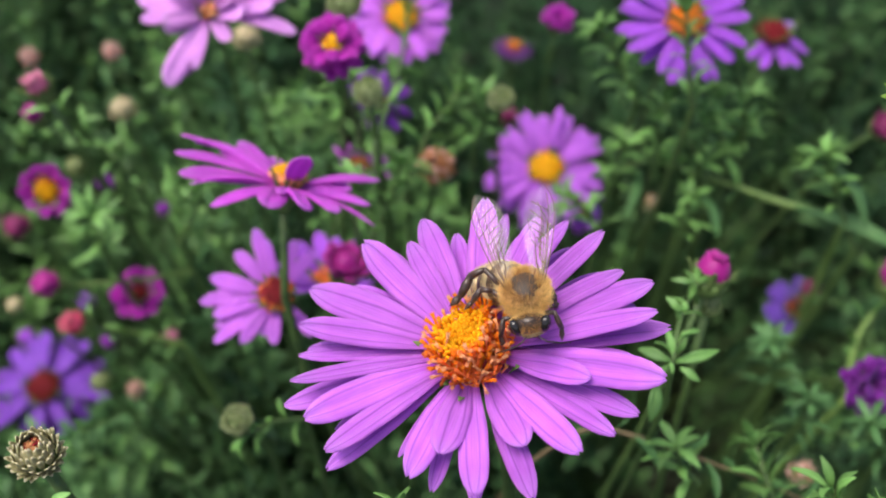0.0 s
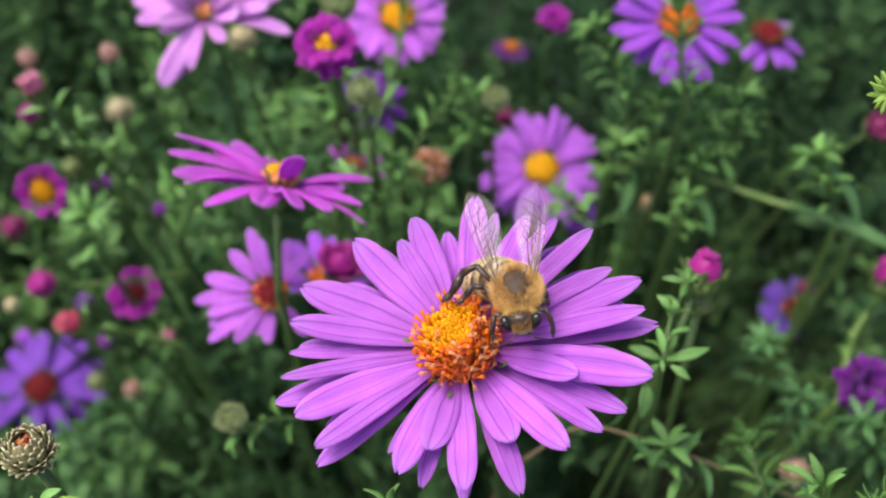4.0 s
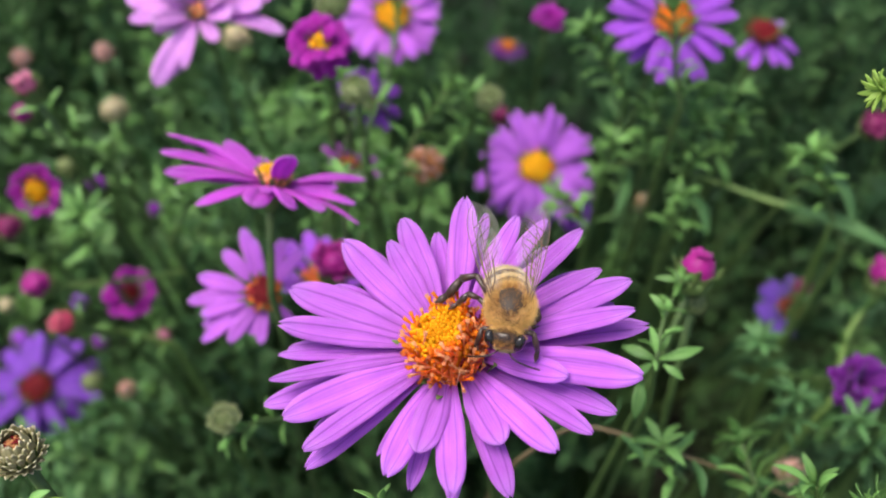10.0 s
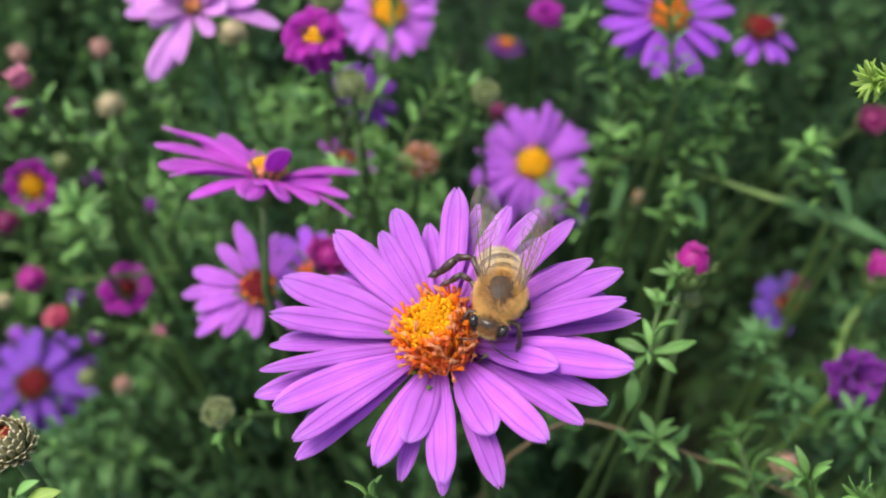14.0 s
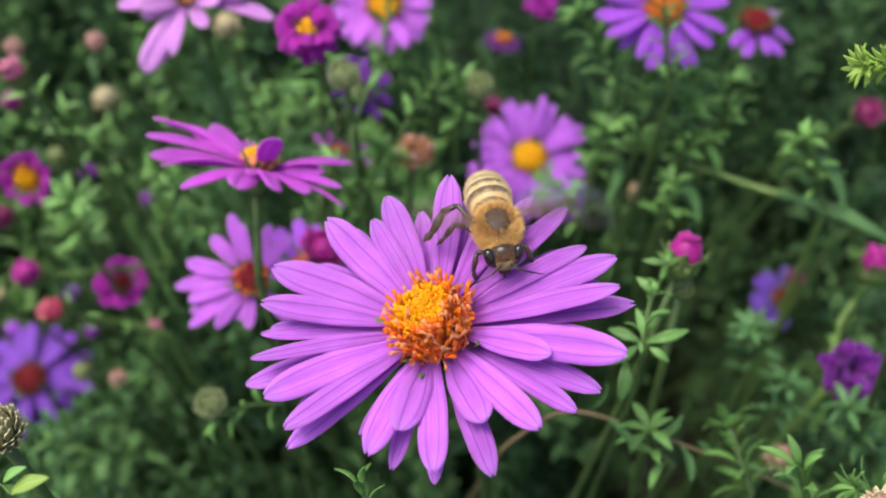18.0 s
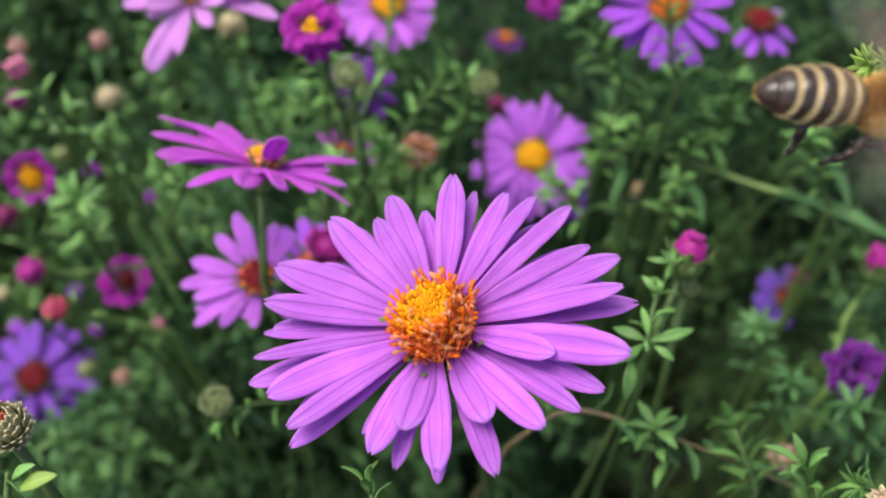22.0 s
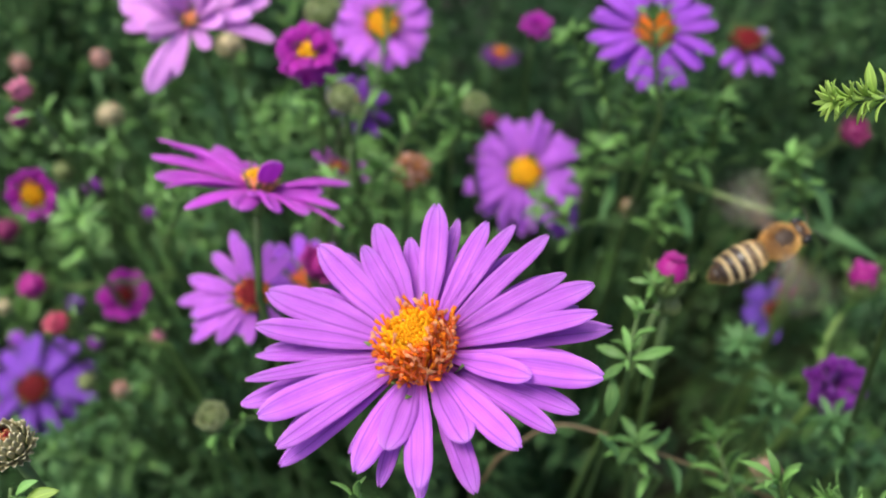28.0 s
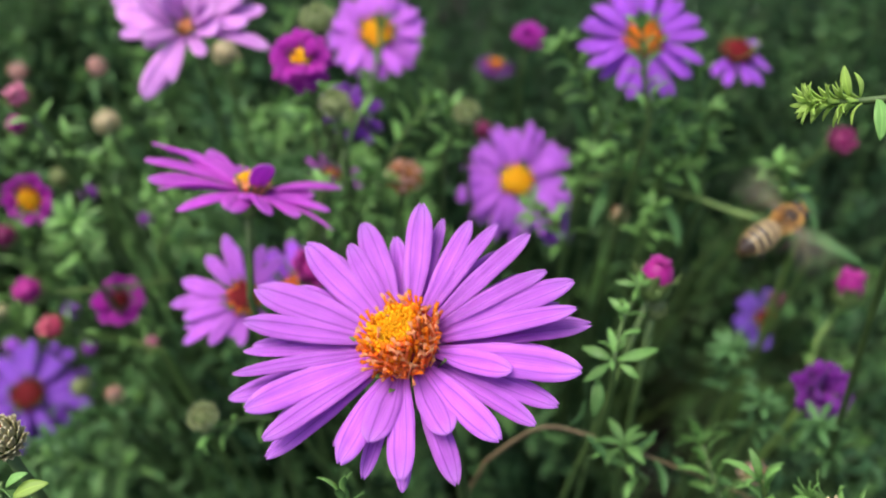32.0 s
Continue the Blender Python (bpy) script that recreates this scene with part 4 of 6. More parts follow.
place_head((-0.0695, 0.1025, 0.2468), (-0.00, -0.24, 0.97), 1.6, "small peach-pink withered aster bud", 70, bract_mat=DRY_PEACH, top_mats=(DRY_PEACH, DRY_PEACH), green=DRY_PEACH, tiers=3, count=11, flare=0.3)
place_head((-0.0932, 0.1127, 0.2370), (-0.00, -0.24, 0.97), 1.7, "small peach-pink withered aster bud", 71, bract_mat=DRY_PEACH, top_mats=(DRY_PEACH, DRY_PEACH), green=DRY_PEACH, tiers=3, count=11, flare=0.3)
place_head((-0.0661, 0.0421, 0.2173), (-0.00, -0.13, 0.99), 1.6, "small green unopened aster bud", 72, tiers=4, count=11, top_mats=(BRACT_PALE,), flare=0.2)
place_head((-0.0708, 0.0741, 0.2424), (-0.00, -0.13, 0.99), 1.6, "small green unopened aster bud", 73, tiers=4, count=11, top_mats=(BRACT_PALE,), flare=0.2)
place_head((0.0302, 0.0202, 0.2758), (0.10, 0.47, 0.88), 1.3, "small green unopened aster bud", 74, tiers=4, count=11, top_mats=(BRACT_PALE,), flare=0.2)
place_head((-0.0163, 0.0721, 0.2808), (-0.00, -0.02, 1.00), 2.0, "round pale green unopened aster bud", 75, bract_mat=BRACT_RING, top_mats=(BRACT, BRACT_PALE), tiers=5, count=13, flare=0.55, cover=0.45, florets=16, green=BRACT_PALE, close=22)
place_head((-0.0893, 0.0614, 0.2147), (-0.00, -0.24, 0.97), 1.4, "small cream aster bud", 76, bract_mat=DRY_CREAM, top_mats=(DRY_CREAM,), tiers=3, count=10, flare=0.2)
place_head((0.0388, 0.0711, 0.2356), (-0.00, -0.02, 1.00), 1.6, "small dry brownish aster bud", 77, bract_mat=DRY_CREAM, top_mats=(DRY_BROWN,), tiers=3, count=10, flare=0.3)
place_head((0.0386, -0.0118, 0.2892), (-0.30, 0.20, 0.93), 1.15, "dry pale brown aster head at the edge of the bed", 78, bract_mat=DRY_CREAM, top_mats=(DRY_PEACH, DRY_CREAM), green=DRY_PEACH, tiers=4, count=13, flare=1.0, cover=0.8, florets=30)

# ---- leafy shoots between them ----
GREEN_TIP = "fresh green leafy aster shoot tip"
spray = shoot([(0.0231, 0.0071, 0.2755), (0.0229, 0.0088, 0.2817), (0.0241, 0.0130, 0.2824), (0.0257, 0.0162, 0.2823), (0.0273, 0.0189, 0.2820)], 9, 2.2, 0.9, "green aster shoot with spreading blunt leaves", 81, first=0.3, angle=60, tip_angle=50, crown=4, grow=0.2, stem_r=0.32, foot=(0.03, 0.03, -0.005))
for at, along, length, width in (((0.0232, 0.0088, 0.2819), (0.94, 0.08, 0.34), 4.6, 1.5), ((0.0212, 0.0074, 0.2801), (-0.12, -0.91, -0.40), 4.2, 2.0), ((0.0235, 0.0081, 0.2819), (0.74, -0.68, 0.03), 2.4, 1.1),
                                 ((0.0229, 0.0092, 0.2821), (-0.12, 0.87, 0.48), 3.2, 1.1), ((0.0230, 0.0090, 0.2833), (0.39, 0.30, 0.87), 2.0, 0.8), ((0.0226, 0.0088, 0.2819), (-0.88, 0.47, 0.02), 3.6, 1.5),
                                 ((0.0224, 0.0085, 0.2816), (-0.81, -0.58, -0.10), 3.6, 1.3), ((0.0222, 0.0080, 0.2832), (0.01, -0.99, 0.17), 1.4, 0.6)):
    laid_leaf(spray, at, along, (0.1, -0.5, 0.86), length, width * 0.85, LEAF_FRESH, 0.2)
for at, along, length, width in (((0.0243, 0.0140, 0.2833), (-0.63, 0.61, 0.48), 2.3, 0.9), ((0.0242, 0.0120, 0.2824), (0.97, 0.22, -0.09), 2.5, 0.6), ((0.0243, 0.0134, 0.2842), (-0.02, 0.43, 0.90), 1.3, 0.9), ((0.0264, 0.0177, 0.2837), (-0.99, 0.13, 0.11), 2.6, 0.8)):
    laid_leaf(spray, at, along, (0.0, -0.5, 0.86), length, width, LEAF_FRESH, 0.2)
shoot([(0.0646, 0.0468, 0.2522), (0.0603, 0.0509, 0.2598), (0.0571, 0.0544, 0.2661)], 16, 5.2, 1.4, GREEN_TIP, 83, first=0.45, angle=60, tip_angle=60, crown=9, grow=0.35, stem_r=0.5, foot=(0.07, 0.06, -0.005))
broad = shoot([(0.0649, 0.0535, 0.2524), (0.0565, 0.0586, 0.2502), (0.0491, 0.0629, 0.2498), (0.0431, 0.0666, 0.2489), (0.0388, 0.0699, 0.2490), (0.0339, 0.0687, 0.2493), (0.0292, 0.0678, 0.2486)], 6, 5.0, 1.4, "leaning olive-green aster branch with long narrow leaves", 84, LEAF, STEM_BRIGHT, first=0.3, angle=60, tip_angle=50, crown=3, grow=0.2, stem_r=0.55, foot=(0.09, 0.06, -0.005))
laid_leaf(broad, (0.0567, 0.0547, 0.2534), (0.76, -0.63, 0.16), (0.2, -0.45, 0.87), 19.0, 2.7, LEAF, 0.05)
laid_leaf(broad, (0.0589, 0.0546, 0.2637), (0.30, -0.94, -0.18), (0.5, -0.2, 0.84), 11.2, 3.6, LEAF, 0.05)
laid_leaf(broad, (0.0370, 0.0697, 0.2501), (0.79, 0.06, 0.61), (-0.5, -0.5, 0.7), 11.4, 2.1, LEAF_FRESH, 0.08)
laid_leaf(broad, (0.0476, 0.0686, 0.2518), (0.56, 0.19, 0.81), (-0.4, -0.8, 0.45), 9.9, 2.2, LEAF_FRESH, 0.08)
laid_leaf(broad, (0.0304, 0.0713, 0.2540), (-0.41, 0.41, 0.81), (0.3, -0.85, 0.45), 8.0, 2.2, LEAF, 0.1)
laid_leaf(broad, (0.0336, 0.0672, 0.2494), (-0.31, -0.95, -0.05), (0.3, -0.1, 0.95), 10.7, 2.0, LEAF, 0.12)
laid_leaf(broad, (0.0431, 0.0630, 0.2485), (0.21, -0.98, 0.07), (0.3, 0.1, 0.95), 10.4, 2.4, LEAF, 0.12)
laid_leaf(broad, (0.0415, 0.0682, 0.2502), (-0.87, -0.09, 0.48), (0.3, -0.7, 0.65), 9.2, 1.5, LEAF_FRESH, 0.1)
laid_leaf(broad, (0.0496, 0.0621, 0.2504), (-0.41, 0.45, 0.80), (0.4, -0.8, 0.45), 5.9, 1.6, LEAF_FRESH, 0.1)
shoot([(0.0477, 0.0640, 0.2494), (0.0462, 0.0663, 0.2564), (0.0434, 0.0680, 0.2629), (0.0421, 0.0679, 0.2667)], 14, 5.0, 1.4, GREEN_TIP, 112, first=0.15, angle=62, tip_angle=50, crown=6, grow=0.3, stem_r=0.5, foot=(0.05, 0.09, -0.005))
shoot([(0.0435, 0.0618, 0.2505), (0.0415, 0.0639, 0.2566), (0.0354, 0.0666, 0.2632), (0.0355, 0.0684, 0.2664)], 14, 6.5, 1.4, GREEN_TIP, 86, first=0.15, angle=60, tip_angle=45, crown=6, grow=0.35, foot=(0.05, 0.08, -0.005))
shoot([(0.0510, 0.0641, 0.2479), (0.0503, 0.0671, 0.2547), (0.0496, 0.0699, 0.2613), (0.0467, 0.0735, 0.2686)], 12, 7.0, 1.5, GREEN_TIP, 87, first=0.1, angle=50, tip_angle=40, crown=5, grow=0.4, foot=(0.06, 0.09, -0.005))
shoot([(-0.0073, 0.0561, 0.2568), (-0.0040, 0.0611, 0.2633), (-0.0008, 0.0631, 0.2676), (0.0018, 0.0649, 0.2707)], 16, 5.0, 1.4, GREEN_TIP, 88, first=0.1, angle=62, tip_angle=55, crown=9, grow=0.3, foot=(0.0, 0.07, -0.005))
sprig = shoot([(0.0437, 0.0119, 0.3171), (0.0404, 0.0123, 0.3165), (0.0375, 0.0126, 0.3159), (0.0343, 0.0125, 0.3157)], 34, 2.1, 0.5, "bright green budding aster shoot tip", 89, LEAF_BRIGHT, first=0.6, angle=60, tip_angle=34, crown=18, grow=0.25, stem_r=0.42, foot=(0.12, 0.03, -0.005))
laid_leaf(sprig, (0.0373, 0.0129, 0.3161), (-0.35, 0.56, 0.75), (-0.69, -0.58, 0.42), 2.6, 0.9, LEAF_BRIGHT)
laid_leaf(sprig, (0.0381, 0.0129, 0.3161), (-0.16, 0.71, 0.69), (0.60, -0.49, 0.63), 2.1, 0.8, LEAF_BRIGHT)
laid_leaf(sprig, (0.0389, 0.0117, 0.3169), (-0.05, -0.92, -0.39), (-0.00, -0.36, 0.93), 3.4, 1.5, LEAF_FRESH)
shoot([(-0.0618, 0.0601, 0.2714), (-0.0607, 0.0629, 0.2647), (-0.0605, 0.0670, 0.2546), (-0.0588, 0.0712, 0.2401)][::-1], 14, 5.0, 1.2, GREEN_TIP, 91, first=0.1, angle=60, tip_angle=50, grow=0.3, foot=(-0.06, 0.08, -0.005))
shoot([(-0.0613, 0.0552, 0.2365), (-0.0605, 0.0548, 0.2451), (-0.0587, 0.0535, 0.2530)], 16, 5.6, 1.5, GREEN_TIP, 92, first=0.2, angle=65, tip_angle=55, crown=8, grow=0.3, foot=(-0.05, 0.07, -0.005))
shoot([(-0.0468, 0.0541, 0.2445), (-0.0428, 0.0572, 0.2514), (-0.0446, 0.0571, 0.2557)], 14, 5.0, 1.3, GREEN_TIP, 93, first=0.1, angle=65, tip_angle=55, crown=7, grow=0.3, foot=(-0.03, 0.07, -0.005))
shoot([(-0.0126, 0.0483, 0.2533), (-0.0097, 0.0519, 0.2588), (-0.0079, 0.0551, 0.2631)], 14, 5.2, 1.5, GREEN_TIP, 94, first=0.1, angle=70, tip_angle=60, crown=6, grow=0.2, foot=(-0.005, 0.06, -0.005))
shoot([(0.0099, 0.0086, 0.2569), (0.0163, 0.0100, 0.2634), (0.0229, 0.0086, 0.2640), (0.0308, 0.0071, 0.2611), (0.0393, 0.0056, 0.2573), (0.0465, 0.0043, 0.2536)], 9, 4.6, 1.4, "thin olive branch with short side leaves", 95, LEAF, STEM_RED, first=0.3, angle=60, tip_angle=50, grow=0.1, stem_r=0.3, foot=(-0.01, 0.06, -0.005))
shoot([(0.0297, 0.0043, 0.2607), (0.0273, 0.0054, 0.2633), (0.0264, 0.0064, 0.2659)], 8, 4.2, 1.3, GREEN_TIP, 96, first=0.2, angle=65, tip_angle=60, crown=5, grow=0.2, foot=(0.03, 0.02, -0.005))
shoot([(0.0399, 0.0022, 0.2572), (0.0385, 0.0054, 0.2598), (0.0376, 0.0094, 0.2611)], 12, 4.6, 1.3, GREEN_TIP, 97, first=0.1, angle=62, tip_angle=50, crown=7, grow=0.2, foot=(0.045, 0.02, -0.005))
shoot([(0.0381, -0.0084, 0.2757), (0.0370, -0.0065, 0.2789), (0.0359, -0.0052, 0.2817)], 7, 4.0, 1.1, GREEN_TIP, 98, first=0.2, angle=45, tip_angle=25, crown=4, grow=0.2, foot=(0.05, 0.01, -0.005))
shoot([(0.0457, -0.0109, 0.2819), (0.0421, -0.0089, 0.2835), (0.0395, -0.0081, 0.2841)], 14, 3.2, 0.7, GREEN_TIP, 99, first=0.2, angle=60, tip_angle=50, crown=6, grow=0.3, foot=(0.06, 0.01, -0.005))
shoot([(-0.0039, -0.0138, 0.2886), (-0.0044, -0.0119, 0.2900), (-0.0048, -0.0108, 0.2909)], 5, 2.6, 0.8, GREEN_TIP, 100, first=0.3, angle=45, tip_angle=25, crown=3, grow=0.2, stem_r=0.3, foot=(-0.012, 0.0, -0.005))
near_leaves = shoot([(-0.0336, -0.0153, 0.2907), (-0.0334, -0.0128, 0.2926), (-0.0333, -0.0111, 0.2940)], 2, 3.0, 1.2, "near green aster leaves under a bud", 101, first=0.5, angle=75, tip_angle=70, grow=0.0, stem_r=0.4, foot=(-0.04, -0.01, -0.005))
laid_leaf(near_leaves, (-0.0303, -0.0137, 0.2970), (0.90, 0.27, 0.34), (-0.20, -0.13, 0.97), 3.0, 1.35, LEAF_BRIGHT)
laid_leaf(near_leaves, (-0.0309, -0.0131, 0.2975), (0.78, 0.34, 0.52), (-0.39, -0.10, 0.92), 2.2, 0.9, LEAF_FRESH)
shoot([(0.0360, 0.0579, 0.2724), (0.0344, 0.0610, 0.2784), (0.0334, 0.0645, 0.2847)], 16, 4.6, 1.1, GREEN_TIP, 102, first=0.05, angle=55, tip_angle=40, crown=6, grow=0.3, foot=(0.04, 0.09, -0.005))
shoot([(0.0315, 0.0714, 0.2625), (0.0275, 0.0732, 0.2683), (0.0238, 0.0754, 0.2736)], 15, 5.4, 1.4, GREEN_TIP, 103, first=0.1, angle=60, tip_angle=55, crown=7, grow=0.3, foot=(0.03, 0.1, -0.005))
shoot([(0.0266, 0.0592, 0.2397), (0.0240, 0.0610, 0.2455), (0.0200, 0.0602, 0.2493)], 13, 5.0, 1.3, GREEN_TIP, 104, first=0.1, angle=65, tip_angle=55, crown=6, grow=0.3, foot=(0.03, 0.07, -0.005))
shoot([(0.0684, 0.0333, 0.2283), (0.0697, 0.0410, 0.2361), (0.0747, 0.0459, 0.2417)], 9, 5.0, 1.2, "bright green stem with narrow leaves", 105, LEAF_FRESH, STEM_BRIGHT, first=0.1, angle=50, tip_angle=40, grow=0.2, stem_r=0.7, foot=(0.07, 0.05, -0.005))
shoot([(-0.0192, 0.0142, 0.2577), (-0.0229, 0.0123, 0.2607), (-0.0246, 0.0105, 0.2620), (-0.0263, 0.0090, 0.2626)], 9, 3.6, 1.0, "green side branch of a round bud", 107, first=0.1, angle=60, tip_angle=50, grow=0.2, stem_r=0.35, foot=(-0.02, 0.02, -0.005))
shoot([(-0.0113, 0.0497, 0.2722), (-0.0087, 0.0787, 0.2637), (-0.0075, 0.0885, 0.2670)], 13, 5.0, 1.2, GREEN_TIP, 108, first=0.2, angle=55, tip_angle=45, crown=6, grow=0.3, foot=(-0.005, 0.09, -0.005))
shoot([(-0.0502, 0.0476, 0.2217), (-0.0562, 0.0455, 0.2289), (-0.0604, 0.0391, 0.2417)], 7, 4.0, 1.0, "bright green branch carrying a pink bud", 109, LEAF_FRESH, STEM_BRIGHT, first=0.1, angle=55, tip_angle=50, grow=0.2, stem_r=0.6, foot=(-0.04, 0.05, -0.005))
shoot([(-0.0502, 0.0627, 0.2246), (-0.0588, 0.0573, 0.2293), (-0.0707, 0.0530, 0.2330)], 7, 4.0, 1.0, "bright green branch carrying a magenta bud", 110, LEAF_FRESH, STEM_BRIGHT, first=0.1, angle=55, tip_angle=50, grow=0.2, stem_r=0.6, foot=(-0.04, 0.06, -0.005))

shoot([(0.0421, 0.0631, 0.2533), (0.0422, 0.0645, 0.2580), (0.0423, 0.0662, 0.2629)], 13, 5.0, 1.3, GREEN_TIP, 120, first=0.08, angle=66, tip_angle=56, crown=6, grow=0.3, stem_r=0.4, foot=(0.048, 0.082, -0.005))
shoot([(0.0350, 0.0650, 0.2513), (0.0356, 0.0669, 0.2563), (0.0347, 0.0690, 0.2615)], 13, 5.0, 1.3, GREEN_TIP, 121, first=0.08, angle=66, tip_angle=56, crown=6, grow=0.3, stem_r=0.4, foot=(0.039, 0.082, -0.005))
shoot([(0.0501, 0.0685, 0.2540), (0.0495, 0.0688, 0.2596), (0.0493, 0.0702, 0.2642)], 13, 5.0, 1.3, GREEN_TIP, 122, first=0.08, angle=66, tip_angle=56, crown=6, grow=0.3, stem_r=0.4, foot=(0.056, 0.087, -0.005))
shoot([(0.0278, 0.0637, 0.2476), (0.0287, 0.0647, 0.2528), (0.0293, 0.0658, 0.2572)], 13, 5.0, 1.3, GREEN_TIP, 123, first=0.08, angle=66, tip_angle=56, crown=6, grow=0.3, stem_r=0.4, foot=(0.030, 0.078, -0.005))
shoot([(0.0529, 0.0221, 0.2373), (0.0535, 0.0229, 0.2414), (0.0537, 0.0238, 0.2457)], 13, 5.0, 1.3, GREEN_TIP, 124, LEAF, first=0.08, angle=66, tip_angle=56, crown=6, grow=0.3, stem_r=0.4, foot=(0.066, 0.031, -0.005))
shoot([(0.0543, 0.0345, 0.2292), (0.0546, 0.0363, 0.2342), (0.0532, 0.0377, 0.2388)], 13, 5.0, 1.3, GREEN_TIP, 125, LEAF, first=0.08, angle=66, tip_angle=56, crown=6, grow=0.3, stem_r=0.4, foot=(0.061, 0.039, -0.005))
shoot([(0.0621, 0.0148, 0.2449), (0.0602, 0.0160, 0.2485), (0.0586, 0.0171, 0.2511)], 13, 5.0, 1.3, GREEN_TIP, 126, LEAF, first=0.08, angle=66, tip_angle=56, crown=6, grow=0.3, stem_r=0.4, foot=(0.084, 0.026, -0.005))
shoot([(-0.0177, 0.0636, 0.2653), (-0.0169, 0.0647, 0.2688), (-0.0176, 0.0661, 0.2717)], 13, 5.0, 1.3, GREEN_TIP, 127, first=0.08, angle=66, tip_angle=56, crown=6, grow=0.3, stem_r=0.4, foot=(-0.022, 0.093, -0.005))
shoot([(-0.0147, 0.0463, 0.2606), (-0.0134, 0.0474, 0.2641), (-0.0140, 0.0485, 0.2668)], 13, 5.0, 1.3, GREEN_TIP, 129, first=0.08, angle=66, tip_angle=56, crown=6, grow=0.3, stem_r=0.4, foot=(-0.020, 0.073, -0.005))
shoot([(0.0391, 0.0548, 0.2451), (0.0399, 0.0557, 0.2494), (0.0399, 0.0567, 0.2536)], 13, 5.0, 1.3, GREEN_TIP, 130, first=0.08, angle=66, tip_angle=56, crown=6, grow=0.3, stem_r=0.4, foot=(0.044, 0.069, -0.005))
shoot([(0.0039, 0.0654, 0.2578), (0.0054, 0.0657, 0.2625), (0.0048, 0.0670, 0.2662)], 13, 5.0, 1.3, GREEN_TIP, 131, first=0.08, angle=66, tip_angle=56, crown=6, grow=0.3, stem_r=0.4, foot=(0.004, 0.088, -0.005))

def scattered_shoots():
    """Fresh tips that stand a little above the dense bed."""
    rng = random.Random(77)
    for k in range(230):
        x, y = rng.uniform(-0.125, 0.125), rng.uniform(0.02, 0.17)
        if any((x - gx) ** 2 + (y - gy) ** 2 < (r * 0.9) ** 2 for gx, gy, r, _ in HOLLOWS) or (abs(x) < 0.02 and y < 0.045):
            continue
        z = canopy(x, y) + rng.uniform(-0.012, 0.012)
        tilt = Vector((rng.gauss(0, 0.35), rng.gauss(-0.2, 0.35), 1)).normalized()
        tip = Vector((x, y, z))
        line = [tip - tilt * 0.035, tip - tilt * 0.018 + Vector((rng.uniform(-1, 1), rng.uniform(-1, 1), 0)) * 0.003, tip]
        shoot(line, 14, rng.uniform(4.5, 7.5), rng.uniform(1.1, 1.7), "green aster shoot with small narrow leaves", 200 + k, rng.choice((LEAF, LEAF, LEAF_FRESH) if x < -0.02 and y < 0.07 else (LEAF, LEAF_FRESH, LEAF_FRESH, LEAF_FRESH)),
              first=0.05, angle=66, tip_angle=42, crown=5, grow=0.4, stem_r=0.36, foot=(x - tilt.x * 0.1, y - tilt.y * 0.1, -0.005))


scattered_shoots()
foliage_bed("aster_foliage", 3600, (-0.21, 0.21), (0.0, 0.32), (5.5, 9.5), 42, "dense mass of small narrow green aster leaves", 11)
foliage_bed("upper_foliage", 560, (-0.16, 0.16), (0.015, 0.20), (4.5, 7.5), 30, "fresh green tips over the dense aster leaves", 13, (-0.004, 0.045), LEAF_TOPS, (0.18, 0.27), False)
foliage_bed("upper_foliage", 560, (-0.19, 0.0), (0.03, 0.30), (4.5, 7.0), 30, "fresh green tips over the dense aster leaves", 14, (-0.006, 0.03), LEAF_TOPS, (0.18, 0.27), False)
foliage_bed("low_foliage", 240, (0.012, 0.080), (0.0, 0.062), (4.5, 7.0), 26, "shaded green leaves low between the stems", 15, (0.012, 0.06), LEAF_SHADED, (0.18, 0.26), False)
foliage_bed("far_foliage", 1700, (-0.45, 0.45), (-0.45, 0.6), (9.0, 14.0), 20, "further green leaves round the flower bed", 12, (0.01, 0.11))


# ---- the honey bee ----
CHITIN = plain_material("dark_brown_chitin", (0.018, 0.011, 0.008), (0.050, 0.030, 0.018), 1500, 0.28, 0.2, 0.0)
UMBER = plain_material("umber_chitin", (0.075, 0.045, 0.022), (0.16, 0.10, 0.05), 1500, 0.45, 0.2, 0.0)
AMBER = plain_material("brown_chitin", (0.026, 0.015, 0.008), (0.060, 0.034, 0.016), 1500, 0.65, 0.2, 0.0)
VEIN = plain_material("wing_vein_brown", (0.10, 0.055, 0.03), (0.20, 0.11, 0.055), 1500, 0.5, 0.1, 0.0)
LEG_BROWN = plain_material("dark_leg_brown", (0.022, 0.011, 0.008), (0.070, 0.036, 0.024), 1800, 0.35, 0.5, 0.0, 0.1)
EYE = plain_material("bee_eye", (0.012, 0.010, 0.010), (0.022, 0.018, 0.016), 4000, 0.15, 0.1, 0.0)
FUR_TAN = plain_material("tawny_bee_fur", (0.68, 0.385, 0.09), (0.88, 0.59, 0.21), 900, 0.8, 0.0, 0.3, 0.2, "Island")
FUR_RUST = plain_material("rusty_bee_fur", (0.24, 0.095, 0.018), (0.46, 0.21, 0.04), 900, 0.8, 0.0, 0.3, 0.2, "Island")
FUR_CREAM = plain_material("cream_bee_fur", (0.46, 0.345, 0.16), (0.65, 0.52, 0.29), 900, 0.85, 0.0, 0.2, 0.2, "Island")
FUR_FAWN = plain_material("fawn_face_fur", (0.42, 0.28, 0.13), (0.62, 0.45, 0.24), 900, 0.85, 0.0, 0.2, 0.2, "Island")


